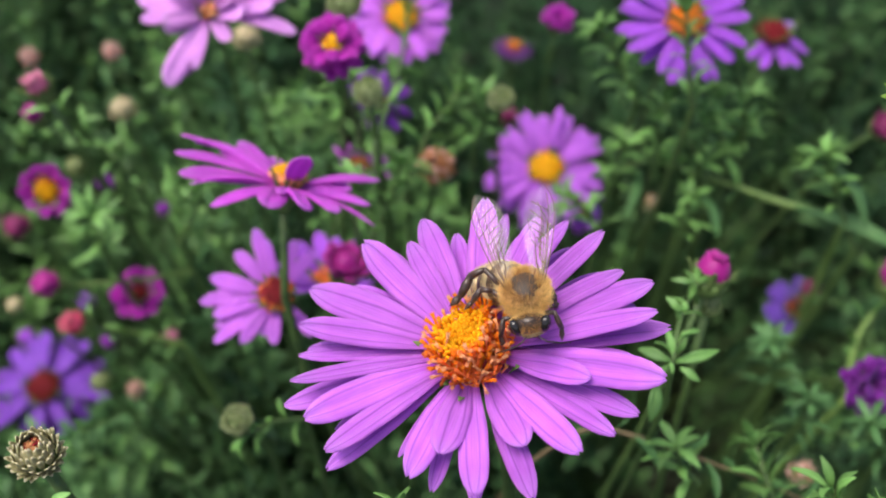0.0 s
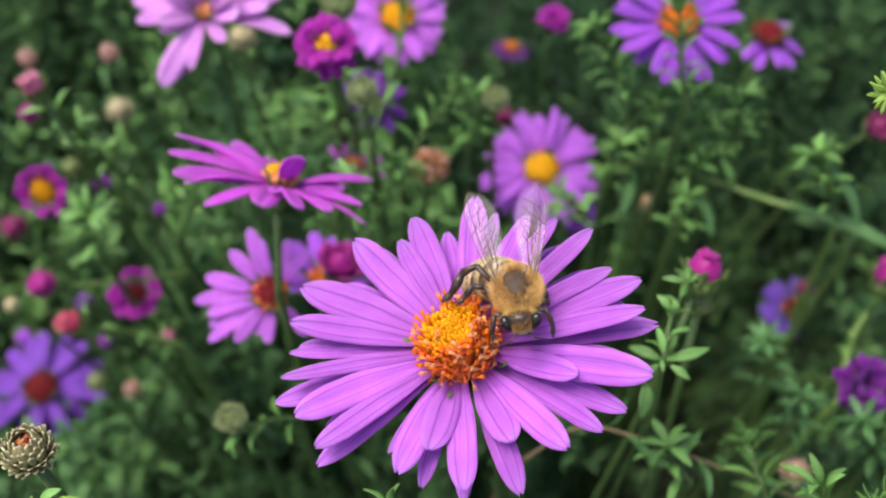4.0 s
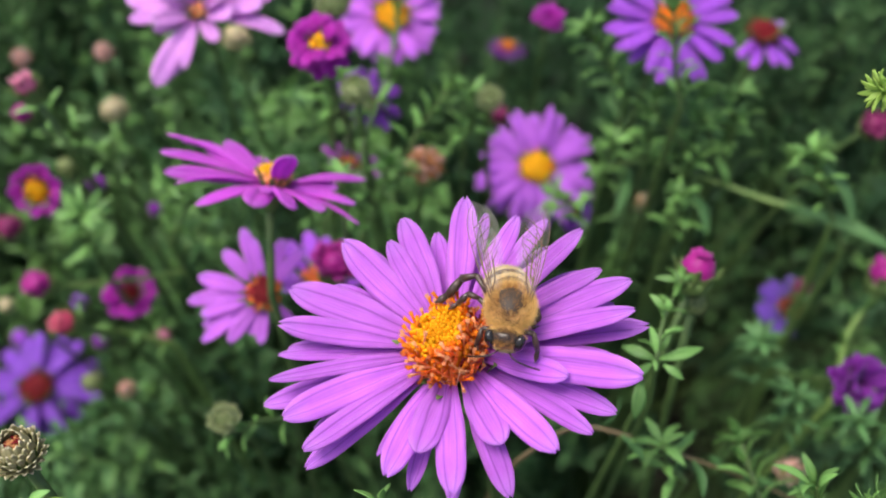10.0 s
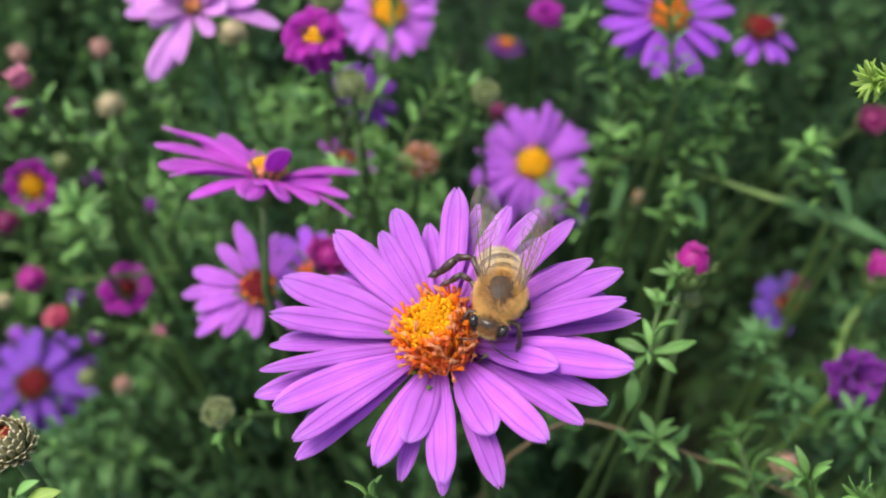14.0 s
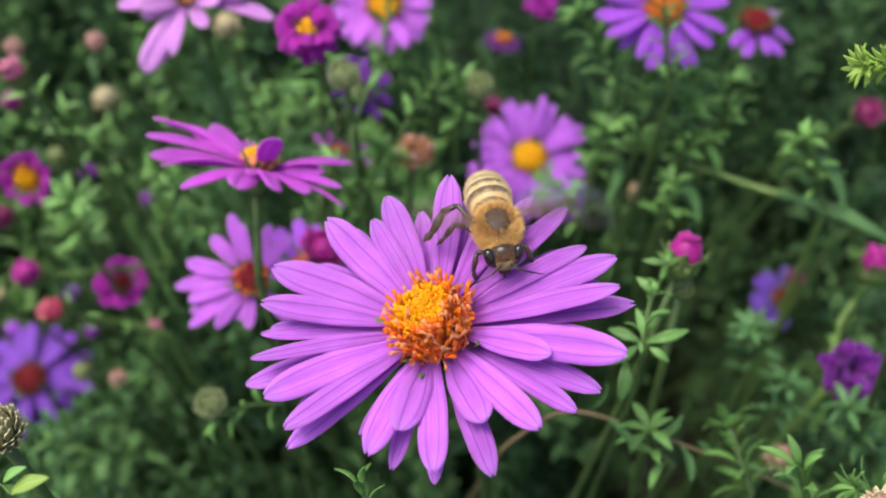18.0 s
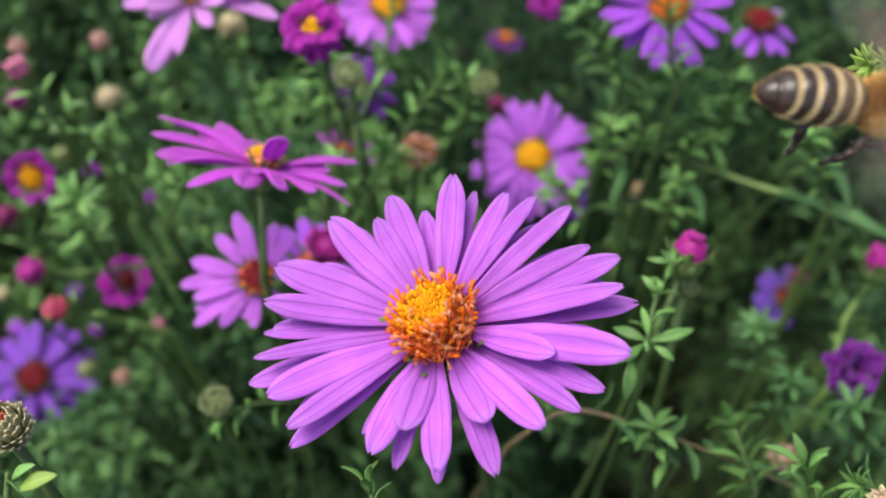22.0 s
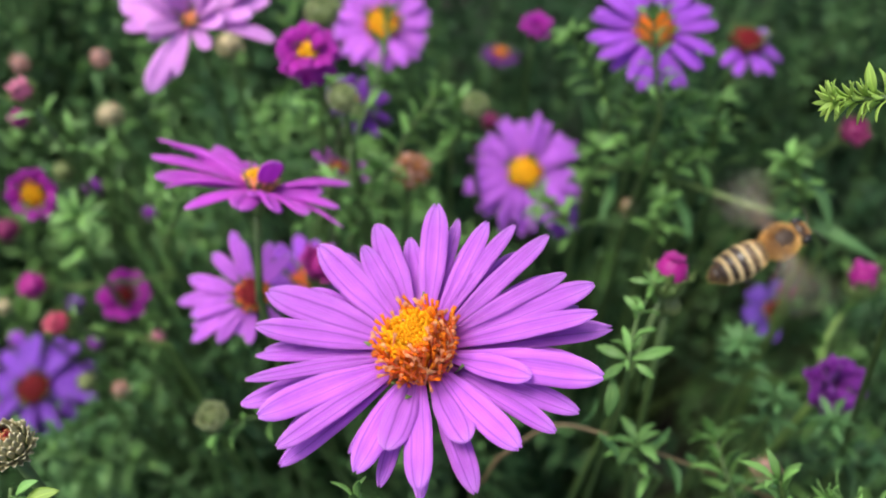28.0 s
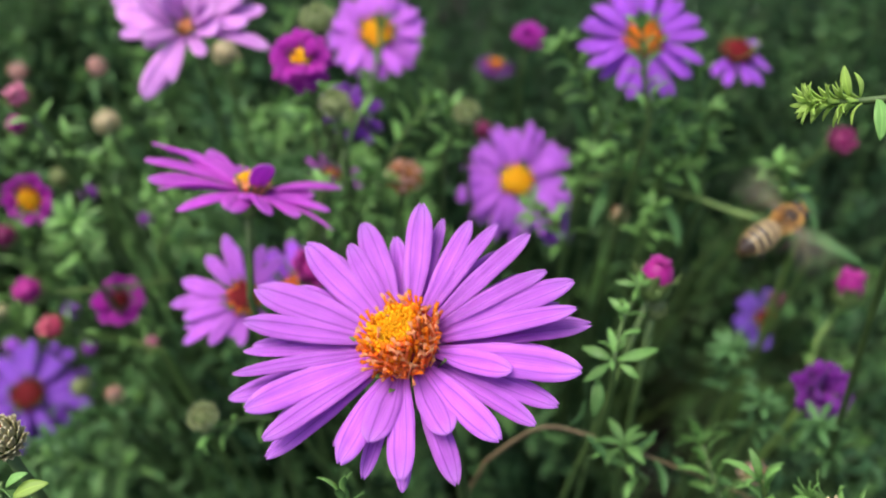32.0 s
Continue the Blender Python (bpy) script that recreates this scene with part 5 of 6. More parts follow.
def wing_material():
    m, nodes, links, b = material("clear_wing")
    b.inputs["Base Color"].default_value = (0.66, 0.58, 0.52, 1)
    b.inputs["Roughness"].default_value = 0.18
    n = noise_tex(nodes, links, 700.0, 3.0)
    bump(nodes, links, b, n.outputs[0], 0.2, 0.0002)
    clear = nodes.new("ShaderNodeBsdfTransparent")
    mx = nodes.new("ShaderNodeMixShader")
    mx.inputs[0].default_value = 0.065
    links.new(clear.outputs[0], mx.inputs[1])
    links.new(b.outputs[0], mx.inputs[2])
    shine = nodes.new("ShaderNodeBsdfGlossy")
    shine.inputs["Roughness"].default_value = 0.2
    links.new(b.inputs["Normal"].links[0].from_socket, shine.inputs["Normal"])
    edge = nodes.new("ShaderNodeFresnel")
    edge.inputs[0].default_value = 1.18
    both = nodes.new("ShaderNodeMixShader")
    links.new(edge.outputs[0], both.inputs[0])
    links.new(mx.outputs[0], both.inputs[1])
    links.new(shine.outputs[0], both.inputs[2])
    links.new(both.outputs[0], nodes["Material Output"].inputs[0])
    return m


WING = wing_material()


def oval(centre, size, rows=12, sides=18, taper=0.0):
    """An egg-shaped body round its long y axis. Millimetres."""
    verts = []
    for i in range(rows + 1):
        a = math.pi * i / rows
        y = -math.cos(a)
        r = max(0.02, math.sin(a)) * (1 + taper * y)
        for s in range(sides):
            p = 2 * math.pi * s / sides
            verts.append(((centre[0] + size[0] * r * math.cos(p)) * MM, (centre[1] + size[1] * y) * MM, (centre[2] + size[2] * r * math.sin(p)) * MM))
    faces = [f[::-1] for f in grid_faces(rows + 1, sides, True)]
    faces += [tuple(range(sides)), tuple(range(rows * sides, (rows + 1) * sides))[::-1]]
    return verts, faces


def fur(places, mat, length, seed, lay=(0, -0.5, 0), thin=0.035):
    """Short tapering hairs: (place, outward) pairs in millimetres."""
    rng = random.Random(seed)
    verts, faces = [], []
    for p, n in places:
        n = (Vector(n) + Vector(lay) * rng.uniform(0.3, 1.0) + Vector((rng.gauss(0, 0.25), rng.gauss(0, 0.25), rng.gauss(0, 0.25)))).normalized()
        ln = length * rng.uniform(0.6, 1.25)
        side = n.orthogonal().normalized()
        other = n.cross(side)
        p = Vector(p) - n * 0.05
        o = len(verts)
        for k in range(3):
            a = 2.0944 * k
            verts.append((p + (side * math.cos(a) + other * math.sin(a)) * thin) * MM)
        verts.append((p + n * ln + Vector(lay) * ln * 0.2) * MM)
        faces += [(o, o + 1, o + 3), (o + 1, o + 2, o + 3), (o + 2, o, o + 3)]
    return mesh_of("fur", verts, faces, mat, None, False)


def over_oval(centre, size, count, seed, keep):
    rng = random.Random(seed)
    out = []
    while len(out) < count:
        d = Vector((rng.gauss(0, 1), rng.gauss(0, 1), rng.gauss(0, 1))).normalized()
        if keep(d, rng):
            p = Vector((centre[0] + d.x * size[0], centre[1] + d.y * size[1], centre[2] + d.z * size[2]))
            out.append((p, Vector((d.x / size[0], d.y / size[1], d.z / size[2])).normalized()))
    return out


def abdomen_line(q):
    """Middle, half-width and half-height of the abdomen from waist (0) to tip (1), in millimetres."""
    w = 1.95 * math.sin(math.pi * min(1.0, 0.10 + 0.74 * q ** 0.85)) ** 0.62 * (1 if q < 0.75 else math.sqrt(max(0.0, 1 - ((q - 0.75) / 0.262) ** 2)))
    w = max(w * (1 - 0.28 * max(0.0, q - 0.4) / 0.6), 0.12)
    return (0.0, -7.1 * q, -0.9 * q * q), w, w * 0.88


def abdomen_ring(q0, q1, mat, out=0.0, steps=5, sides=22):
    verts = []
    for i in range(steps):
        q = q0 + (q1 - q0) * i / (steps - 1)
        c, w, h = abdomen_line(q)
        g = out if 0 < i < steps - 1 else out * 0.4
        for s in range(sides):
            a = 2 * math.pi * s / sides
            verts.append((Vector(c) + Vector(((w + g) * math.cos(a), 0, (h + g) * math.sin(a)))) * MM)
    faces = grid_faces(steps, sides, True)
    faces += [tuple(range(sides))[::-1], tuple(range((steps - 1) * sides, steps * sides))]
    return mesh_of("abdomen_segment", verts, faces, mat)


def abdomen_fur(q0, q1, count, mat, length, seed, thin=0.03):
    rng = random.Random(seed)
    places = []
    for _ in range(count):
        q, a = rng.uniform(q0, q1), rng.uniform(0, 2 * math.pi)
        c, w, h = abdomen_line(q)
        d = Vector((math.cos(a), 0, math.sin(a)))
        places.append((Vector(c) + Vector((w * d.x, 0, h * d.z)), d))
    return fur(places, mat, length, seed, (0, -1.4, 0), thin)


def wing_mesh(length, width, side, veins):
    """A clear wing along +y's back side: hinge at the origin, tip at -y, with a stiff front edge."""
    verts, rows, cols = [], 12, 6
    for i in range(rows):
        v = i / (rows - 1)
        lead = 0.25 * math.sin(math.pi * v) * width * 0.5
        chord = width * (0.16 + 0.84 * math.sin(math.pi * min(1, v * 0.62 + 0.10)) ** 1.3) * (1 if v < 0.72 else math.sqrt(max(0.012, 1 - ((v - 0.72) / 0.281) ** 2)))
        lead -= 0.3 * width * max(0.0, (v - 0.72) / 0.28) ** 2
        for j in range(cols):
            u = j / (cols - 1)
            verts.append(Vector((side * (lead - u * chord + 0.15 * width * v), -length * v, 0.04 * math.sin(u * 9 + v * 5) + 0.18 * math.sin(math.pi * v))) * MM)
    faces = grid_faces(rows, cols)
    pane = mesh_of("wing", verts, faces, WING)
    lines = []
    for j0, j1, top in veins:
        pts = [verts[i * cols + min(cols - 1, int(j0 + (j1 - j0) * i / (rows - 1) + 0.5))] for i in range(int(rows * top))]
        lines.append(tube(pts, [0.065 * MM * (1 - 0.6 * i / len(pts)) for i in range(len(pts))], 4))
    for i, a, b in ((4, 1, 3), (6, 0, 2), (8, 1, 4), (7, 2, 4)):
        lines.append(tube([verts[i * cols + a], verts[(i + 1) * cols + b]], [0.04 * MM, 0.04 * MM], 4))
    v, f = joined(lines)
    return pane, mesh_of("wing_veins", v, f, VEIN)


def leg_mesh(points, radii):
    v, f = joined([tube([Vector(a) * MM, (Vector(a) * 0.5 + Vector(b) * 0.5) * MM, Vector(b) * MM], [r0 * MM * 0.8, r0 * MM * 1.15, r1 * MM], 7)
                   for a, b, r0, r1 in zip(points, points[1:], radii, radii[1:])])
    return mesh_of("leg", v, f, LEG_BROWN)


def build_bee():
    top = thing("honey_bee", Matrix.Identity(4), "tawny furry honey bee with a striped brown abdomen", "bee")
    # thorax
    v, f = oval((0, 0, 0), (1.70, 1.92, 1.6))
    thorax = put("thorax", mesh_of("thorax", v, f, AMBER), top)
    worn = lambda d, r: d.z > 0.2 and math.hypot(d.x / 0.70, (d.y - 0.20) / 0.74) + 0.25 * noise.noise(d * 3.5) < r.uniform(0.78, 1.10)
    put("thorax_fur", fur(over_oval((0, 0, 0), (1.70, 1.92, 1.6), 9000, 1, lambda d, r: not worn(d, r) and d.z > -0.75 and (d.z > 0.1 or r.random() < 0.6) and (d.z < 0.62 or r.random() < 0.45)), FUR_TAN, 0.66, 2, (0, -0.35, 0.1), 0.015), thorax)
    put("back_fur", fur(over_oval((0, 0, 0), (1.70, 1.92, 1.6), 4200, 3, lambda d, r: d.z > 0.25 and math.hypot(d.x / 0.92, (d.y - 0.1) / 1.0) < 1.05 and (not worn(d, r) or r.random() < 0.05)), FUR_RUST, 0.5, 4, (0, -0.7, 0.0), 0.015), thorax)
    # head
    neck = Matrix.Translation((0, 1.75 * MM, -0.35 * MM))
    v, f = oval((0, 1.0, -0.1), (1.42, 0.88, 1.30))
    head = put("head", mesh_of("head", v, f, CHITIN), top, neck)
    for s in (-1, 1):
        v, f = oval((0, 0, 0), (0.56, 0.66, 1.02), 12, 16)
        put("eye", mesh_of("eye", v, f, EYE), head, pose(s * 1.0 * MM, 1.17 * MM, 0.07 * MM, 16, s * 16, s * 16))
        pts = [(s * 0.3, 1.75, -0.25), (s * 0.7, 2.25, -0.05), (s * 1.1, 2.5, -0.15), (s * 2.0, 2.65, -0.55), (s * 2.9, 2.65, -1.05)]
        v, f = tube([Vector(p) * MM for p in pts], [0.06 * MM, 0.06 * MM, 0.07 * MM, 0.07 * MM, 0.05 * MM], 6)
        put("antenna", mesh_of("antenna", v, f, CHITIN), head)
    v, f = joined([tube([Vector((s * 0.3, 1.45, -1.05)) * MM, Vector((s * 0.25, 1.55, -1.55)) * MM, Vector((0, 1.45, -1.9)) * MM], [0.3 * MM, 0.22 * MM, 0.08 * MM], 7) for s in (-1, 1)]
                  + [tube([Vector((0, 1.45, -1.35)) * MM, Vector((0, 1.35, -2.25)) * MM, Vector((0, 1.15, -3.05)) * MM], [0.22 * MM, 0.17 * MM, 0.05 * MM], 7)])
    put("mouthparts", mesh_of("mouthparts", v, f, AMBER), head)
    # pale down on the face below a dark crown, and a fringe behind the eyes
    put("face_fur", fur(over_oval((0, 1.0, -0.1), (1.42, 0.88, 1.30), 1500, 6, lambda d, r: d.y > 0.0 and d.z < 0.32 and (abs(d.x) < 0.62 or d.z < -0.45)), FUR_FAWN, 0.22, 7, (0, 0.1, -0.2), 0.02), head)
    put("crown_fur", fur(over_oval((0, 1.0, -0.1), (1.42, 0.88, 1.30), 500, 10, lambda d, r: d.z > 0.3 and abs(d.x) < 0.55), FUR_RUST, 0.34, 11, (0, 0.2, 0.2), 0.015), head)
    put("head_fringe", fur(over_oval((0, 1.0, -0.1), (1.42, 0.88, 1.30), 900, 8, lambda d, r: d.y < -0.2), FUR_TAN, 0.42, 9, (0, 0.0, 0.3), 0.015), head)
    # abdomen: one dark body, its pale hair bands on it, hinged at the waist
    waist = Matrix.Translation((0, -1.7 * MM, -0.25 * MM))
    abdomen = put("abdomen", abdomen_ring(0.0, 1.0, CHITIN, 0.0, 26), top, waist)
    edges = [0.0, 0.17, 0.36, 0.54, 0.70, 0.85, 1.0]
    for k in range(6):
        q0, q1 = edges[k], edges[k + 1]
        put("segment_plate", abdomen_ring(q0 + 0.02, q1 + 0.004 if k < 5 else 0.99, UMBER if k < 2 else CHITIN, 0.05), abdomen)
        band = (q0 - 0.01, q0 + (q1 - q0) * (0.38 if k < 4 else 0.34)) if k else (0.02, 0.12)
        if k == 0:
            put("waist_fur", abdomen_fur(0.0, 0.2, 1500, FUR_TAN, 0.42, 30, 0.014), abdomen)
        elif k < 5:
            put("pale_band", abdomen_ring(max(0, band[0]), band[1], FUR_CREAM, 0.06), abdomen)
            put("band_fur", abdomen_fur(max(0, band[0]), band[1], 1300, FUR_CREAM, 0.34, 30 + k, 0.016), abdomen)
        put("sparse_fur", abdomen_fur(q0, q1, 420 if k < 2 else 160, FUR_TAN, 0.3, 40 + k, 0.010), abdomen)
    # wings
    wings = []
    for s in (-1, 1):
        for front in (True, False):
            pane, veins = wing_mesh(*((8.0, 2.5) if front else (5.8, 1.8)), s, ((0, 0, 1.0), (1, 1, 0.95), (1, 3, 0.85), (2, 5, 0.7)))
            w = put("forewing" if front else "hindwing", pane, top)
            put("vein_net", veins, w)
            wings.append((w, s, front))
    # legs
    legs = []
    for s in (-1, 1):
        for name, y0, pts, radii in (("front_leg", 1.3, [(0, 0, 0), (1.1, 0.2, 0.2), (1.5, 0.5, -1.3), (1.4, 0.6, -2.5)], [0.18, 0.22, 0.2, 0.06]),
                                     ("middle_leg", 0.0, [(0, 0, 0), (1.6, -0.5, 1.5), (2.5, -0.8, 1.6), (3.4, -0.8, 0.4), (4.1, -0.9, -0.3)], [0.18, 0.22, 0.26, 0.2, 0.06]),
                                     ("hind_leg", -0.8, [(0, 0, 0), (2.0, -1.2, 2.6), (3.2, -1.5, 1.9), (4.3, -0.7, 0.6), (5.2, -0.3, 0.1)], [0.2, 0.25, 0.36, 0.3, 0.06])):
            # the legs of one flank reach over to the disc; those of the other are folded under the body
            low = 0.2 if s < 0 and name != "front_leg" else 1.0
            me = leg_mesh([(s * x * (0.3 + 0.7 * low), y, z * low) for x, y, z in pts], radii)
            leg = put(name, me, top, pose(s * 0.9 * MM, y0 * MM, -1.2 * MM))
            legs.append((leg, s, name))
    return top, wings, legs, abdomen, head


BEE, BEE_WINGS, BEE_LEGS, BEE_ABDOMEN, BEE_HEAD = build_bee()


def motions():
    """The open flower nods slightly; the bee feeds on it, takes off, hovers and flies off over the bed."""
    home = FOCUS_FLOWER.matrix_world.copy()
    sway = [
        (0.0, 0.03, 0.13, -0.10), (0.5, 0.08, 0.10, -0.09), (1.0, 0.22, 0.15, -0.18), (1.5, 0.16, 0.18, -0.15), (2.0, 0.12, 0.18, -0.20),
        (2.5, 0.16, -0.00, 0.03), (3.0, 0.13, 0.17, -0.09), (3.5, 0.08, 0.21, -0.19), (5.5, 0.02, 0.20, -0.16), (6.0, -0.06, -0.08, 0.04),
        (6.5, -0.00, -0.04, 0.06), (7.0, -0.04, 0.04, 0.00), (7.5, -0.06, -0.08, 0.06), (8.0, 0.01, -0.09, 0.09), (8.5, 0.03, 0.02, -0.05),
        (9.0, 0.00, 0.01, -0.02), (9.5, -0.07, -0.04, -0.05), (10.0, -0.07, -0.04, -0.02), (10.5, -0.02, -0.01, -0.06), (11.0, 0.03, -0.03, -0.01),
        (11.5, -0.05, -0.12, 0.13), (12.0, -0.10, -0.01, 0.03), (12.5, -0.03, -0.04, 0.10), (13.0, 0.04, -0.05, 0.11), (13.5, -0.07, -0.02, 0.11),
        (14.0, -0.09, -0.03, 0.07), (14.5, -0.03, -0.01, 0.02), (16.5, -0.12, 0.03, 0.06), (17.0, -0.20, 0.35, -0.15), (17.5, -0.04, 0.06, 0.05),
        (18.0, 0.13, -0.25, 0.25), (18.5, -0.15, -0.16, 0.07), (19.0, -0.48, -0.29, 0.10), (19.5, -0.33, -0.43, 0.36), (20.0, -0.06, -0.47, 0.46),
        (20.5, -0.30, -0.46, 0.41), (21.0, -0.59, -0.54, 0.43), (21.5, -0.32, -0.61, 0.51), (22.0, -0.15, -0.46, 0.42), (22.5, -0.32, -0.52, 0.40),
        (23.0, -0.49, -0.60, 0.33), (23.5, -0.32, -0.52, 0.36), (24.0, -0.20, -0.57, 0.47), (24.5, -0.36, -0.63, 0.33), (25.0, -0.42, -0.60, 0.29),
        (25.5, -0.31, -0.43, 0.29), (27.5, -0.32, -0.48, 0.26), (28.0, -0.34, -0.59, 0.29), (28.5, -0.62, -0.54, 0.16), (29.0, -0.54, -0.51, 0.15),
        (29.5, -0.38, -0.36, 0.07), (30.0, -0.45, -0.31, 0.10), (30.5, -0.68, -0.40, 0.08), (31.0, -0.56, -0.52, 0.22), (31.5, -0.44, -0.27, 0.04),
        (32.0, -0.50, -0.23, -0.01)]
    walk(FOCUS_FLOWER, [(t, Matrix.Translation((x * MM, y * MM, z * MM)) @ home) for t, x, y, z in sway])
    walk(BEE, [
        (0.0, pose(0.0051, 0.0012, 0.3052, 16, 9, -176)), (1.0, pose(0.0051, 0.0010, 0.3053, 17, 10, -173)),
        (2.0, pose(0.0053, 0.0009, 0.3055, 17, 10, -174)), (3.0, pose(0.0051, 0.0010, 0.3056, 16, 9, -175)),
        (3.5, pose(0.0052, 0.0010, 0.3056, 16, 9, -176)), (5.5, pose(0.0056, 0.0010, 0.3050, 16, 7, -177)),
        (6.0, pose(0.0056, 0.0009, 0.3049, 16, 7, -177)), (7.0, pose(0.0056, 0.0009, 0.3050, 15, 2, 178)),
        (8.0, pose(0.0059, 0.0005, 0.3047, 15, 3, 177)), (9.0, pose(0.0056, 0.0001, 0.3045, 15, 1, 172)),
        (10.0, pose(0.0056, 0.0000, 0.3045, 15, 2, 172)), (11.0, pose(0.0054, 0.0001, 0.3045, 13, 1, 170)),
        (12.0, pose(0.0054, 0.0002, 0.3044, 12, -0, 168)), (13.0, pose(0.0056, 0.0001, 0.3043, 11, -1, 167)),
        (14.0, pose(0.0055, 0.0003, 0.3045, 11, -3, 164)), (14.5, pose(0.0055, 0.0004, 0.3046, 10, -2, 165)),
        (16.5, pose(0.0059, 0.0043, 0.3057, 25, 7, -164)), (17.0, pose(0.0062, 0.0049, 0.3052, 25, 7, -163)),
        (17.5, pose(0.0061, 0.0049, 0.3042, 14, 6, -167)), (17.7, pose(0.0063, 0.0051, 0.3046, 14, 6, -166)),
        (18.0, pose(0.0063, 0.0052, 0.3051, 13, 4, -172)), (18.2, pose(0.0063, 0.0055, 0.3055, 12, 2, -177)),
        (18.4, pose(0.0065, 0.0057, 0.3062, 10, 1, -178)), (18.6, pose(0.0070, 0.0061, 0.3072, 7, 2, -176)),
        (18.8, pose(0.0084, 0.0066, 0.3082, 6, 5, -169)), (19.0, pose(0.0099, 0.0070, 0.3091, 5, 6, -166)),
        (19.2, pose(0.0116, 0.0068, 0.3104, 3, 6, -167)), (19.4, pose(0.0140, 0.0068, 0.3119, 2, 7, -164)),
        (19.6, pose(0.0153, 0.0065, 0.3132, -1, 7, -164)), (19.8, pose(0.0173, 0.0061, 0.3139, -3, 7, -163)),
        (20.0, pose(0.0191, 0.0057, 0.3146, -5, 7, -163)), (20.2, pose(0.0206, 0.0050, 0.3151, -5, 8, -162)),
        (20.5, pose(0.0227, 0.0040, 0.3158, -5, 7, -164)), (20.8, pose(0.0247, 0.0029, 0.3161, -5, 8, -162)),
        (21.0, pose(0.0259, 0.0027, 0.3166, -3, 11, -154)), (21.2, pose(0.0266, 0.0021, 0.3173, -6, 16, -139)),
        (21.5, pose(0.0273, 0.0018, 0.3187, -13, 16, -120)), (21.8, pose(0.0288, 0.0024, 0.3197, -16, 18, -101)),
        (22.0, pose(0.0302, 0.0028, 0.3205, -19, 19, -93)), (22.3, pose(0.0310, 0.0033, 0.3209, -18, 19, -91)),
        (22.6, pose(0.0311, 0.0033, 0.3210, -17, 19, -91)), (23.0, pose(0.0306, 0.0026, 0.3206, -14, 19, -89)),
        (23.3, pose(0.0299, 0.0015, 0.3193, -13, 19, -88)), (23.6, pose(0.0302, -0.0000, 0.3178, -11, 19, -86)),
        (24.0, pose(0.0323, -0.0010, 0.3156, -6, 18, -81)), (24.3, pose(0.0340, 0.0027, 0.3142, 14, 17, -63)),
        (24.6, pose(0.0346, 0.0066, 0.3130, 22, 15, -52)), (25.0, pose(0.0337, 0.0102, 0.3126, 25, 14, -48)),
        (25.3, pose(0.0341, 0.0117, 0.3118, 23, 15, -55)), (25.5, pose(0.0327, 0.0120, 0.3107, 22, 16, -58)),
        (27.5, pose(0.0373, 0.0179, 0.2925, 18, 16, -56)), (27.7, pose(0.0385, 0.0193, 0.2902, 15, 17, -60)),
        (28.0, pose(0.0408, 0.0213, 0.2867, 13, 17, -63)), (28.3, pose(0.0429, 0.0228, 0.2841, 10, 17, -64)),
        (28.6, pose(0.0453, 0.0251, 0.2822, 11, 16, -58)), (28.9, pose(0.0466, 0.0271, 0.2817, 10, 16, -55)),
        (29.2, pose(0.0474, 0.0298, 0.2818, 9, 16, -53)), (29.5, pose(0.0479, 0.0334, 0.2804, 9, 15, -49)),
        (29.8, pose(0.0478, 0.0368, 0.2789, 6, 15, -51)), (30.1, pose(0.0475, 0.0389, 0.2780, 3, 16, -53)),
        (30.4, pose(0.0470, 0.0406, 0.2769, 2, 16, -54)), (30.7, pose(0.0467, 0.0413, 0.2767, 3, 16, -52)),
        (31.0, pose(0.0471, 0.0413, 0.2760, 2, 16, -53)), (31.3, pose(0.0475, 0.0406, 0.2744, 2, 16, -54)),
        (31.6, pose(0.0496, 0.0397, 0.2726, 0, 16, -55)), (31.8, pose(0.0514, 0.0392, 0.2715, 0, 16, -55)),
        (32.0, pose(0.0531, 0.0393, 0.2708, 1, 16, -54))])
    waist = BEE_ABDOMEN.matrix_basis.copy()
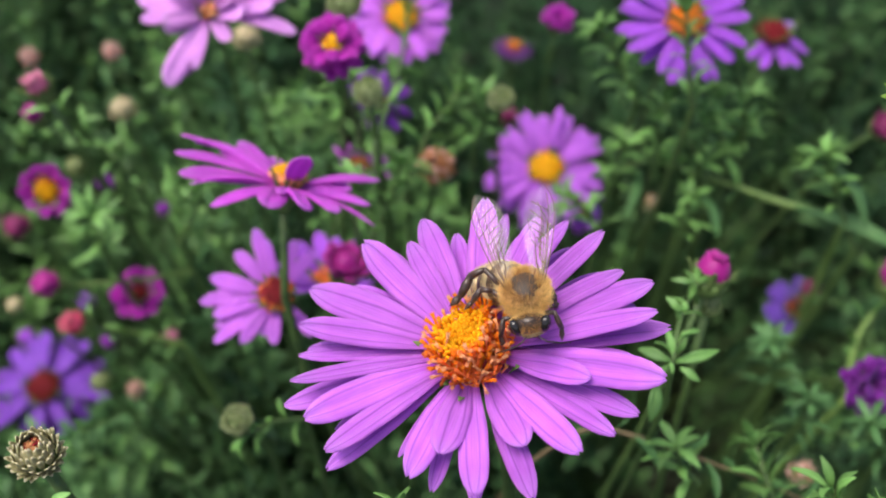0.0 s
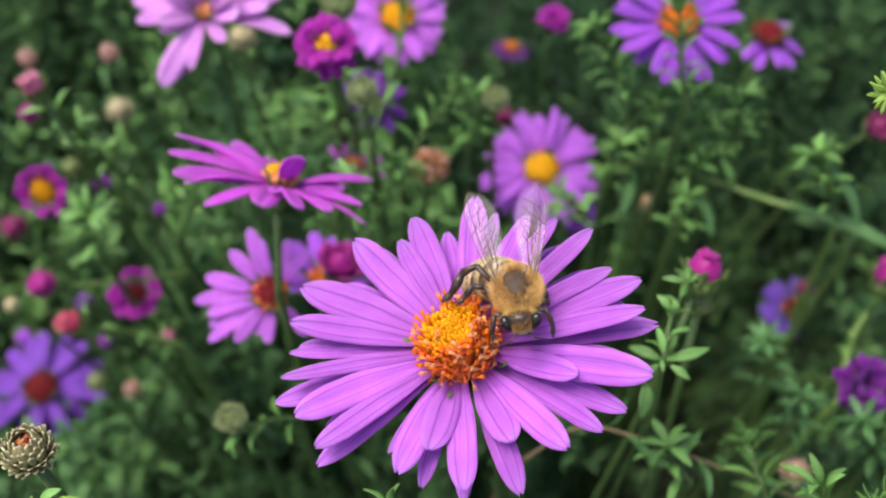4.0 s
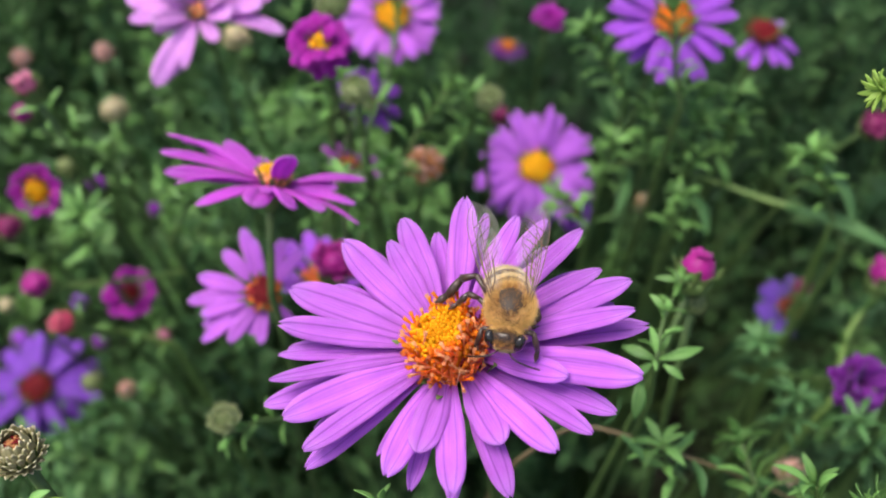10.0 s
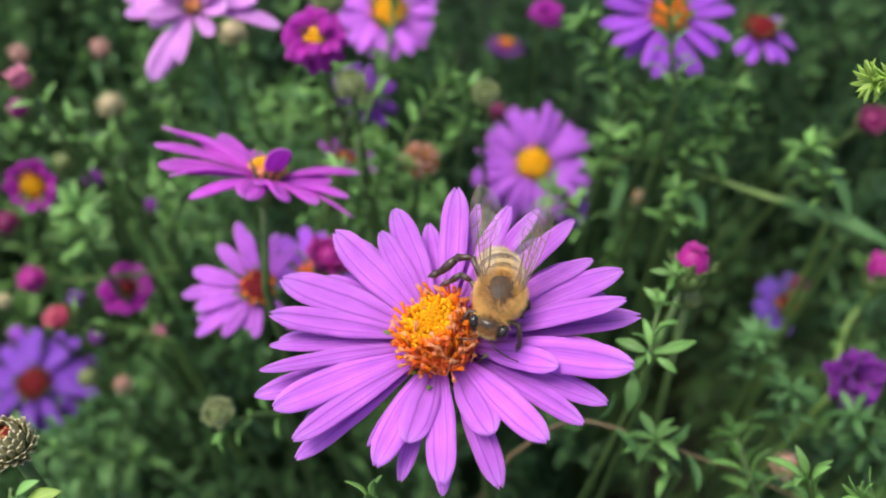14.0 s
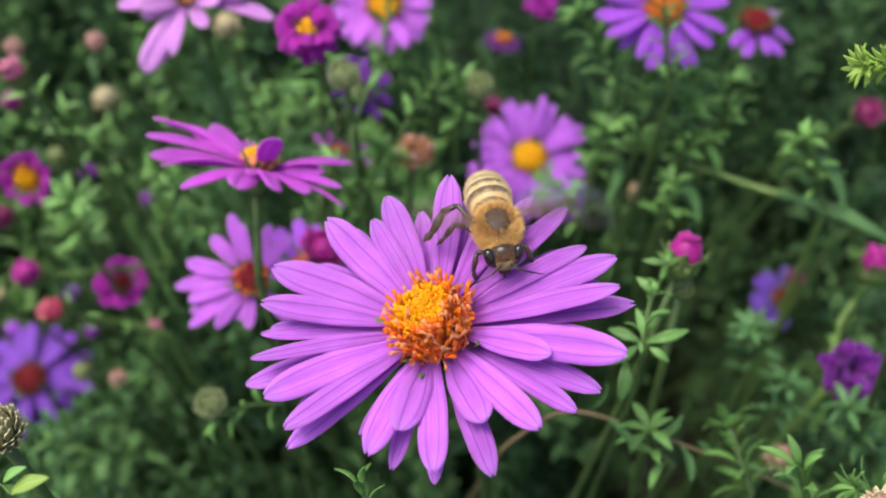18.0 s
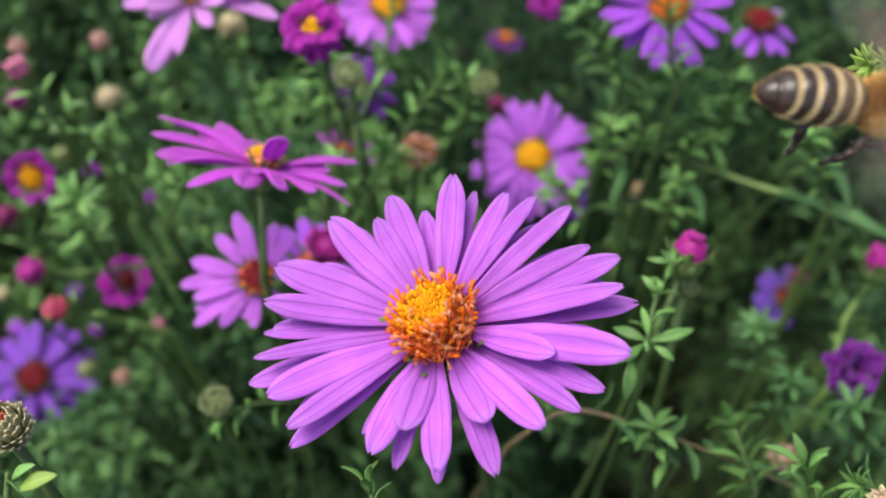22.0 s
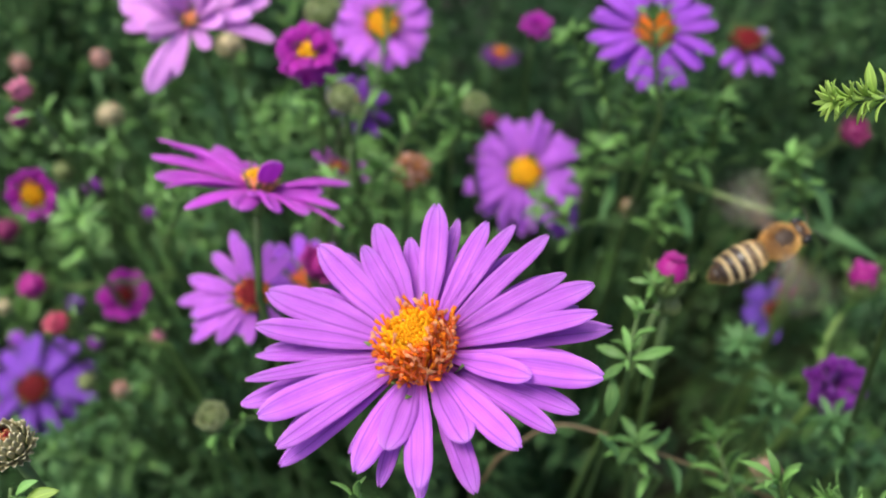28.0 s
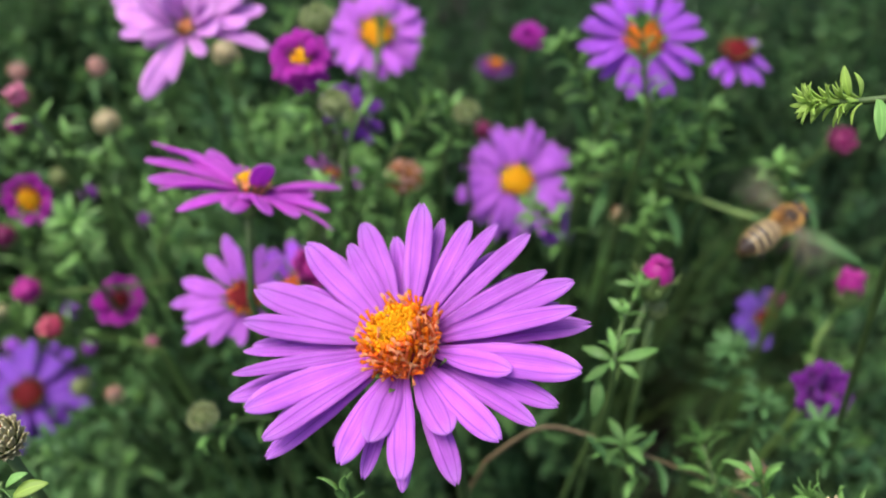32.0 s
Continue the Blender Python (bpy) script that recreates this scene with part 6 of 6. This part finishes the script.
    walk(BEE_ABDOMEN, [(t, waist @ pose(0, 0, 0, bent, 0, aside)) for t, bent, aside in (
        (0.0, 20, 48), (3.0, 20, 46), (5.5, 22, 34), (6.3, 22, 28), (7.2, 20, 14), (9.0, 20, 12), (14.5, 18, 16), (16.5, 24, 14), (17.0, 16, 8), (17.5, 0, 0), (20.0, -4, 0), (21.5, 4, 0), (32.0, 4, 0))])
    neck = BEE_HEAD.matrix_basis.copy()
    walk(BEE_HEAD, [(t, neck @ pose(0, 0, 0, nod, 0, turn)) for t, nod, turn in ((0.0, -34, 0), (6.0, -34, 0), (8.0, -34, -7), (14.5, -34, -7), (16.5, -20, 0), (18.5, -14, 0), (20.0, -4, 0), (24.0, 14, 0), (25.0, 24, 0), (28.0, 26, 0), (32.0, 26, 0))])
    takeoff = 16.8
    for w, s, front in BEE_WINGS:
        hinge = pose(s * 1.55 * MM, (0.2 if front else -0.5) * MM, 1.0 * MM)
        at_rest = [hinge @ pose(0, 0, 0, -36 if front else -30, s * 8, aside + s * (9 if front else 6)) for aside in (0, 9)]
        rows = [(0.0, at_rest[0]), (6.2, at_rest[0]), (7.4, at_rest[1]), (15.4, at_rest[1]), (16.2, hinge @ pose(0, 0, 0, -36, 0, s * 34 - 12)), (16.6, hinge @ pose(0, 0, 0, -36, 0, s * 40 - 14))]
        for step in range(int((32.0 - takeoff) * 30) + 1):
            beat = (2, 86, 2, -82)[step % 4]
            rows.append((takeoff + step / 30, hinge @ pose(0, 0, 0, 0, -s * (12 + beat * 0.3), s * (84 if front else 78) + s * beat * 0.72)))
        walk(w, rows)
    for leg, s, name in BEE_LEGS:
        root = leg.matrix_basis.copy()
        stand = pose(0, 0, 0) if s > 0 or name == "front_leg" else pose(0, 0, 0, 0, -50, 0)
        trail = {"front_leg": pose(0, 0, 0, -30, s * 30, -s * 20), "middle_leg": pose(0, 0, 0, 0, s * 52, -s * 25), "hind_leg": pose(0, 0, 0, 0, s * 48, -s * 62)}[name]
        walk(leg, [(0.0, root @ stand), (18.0, root @ stand), (18.9, root @ trail), (32.0, root @ trail)])


motions()
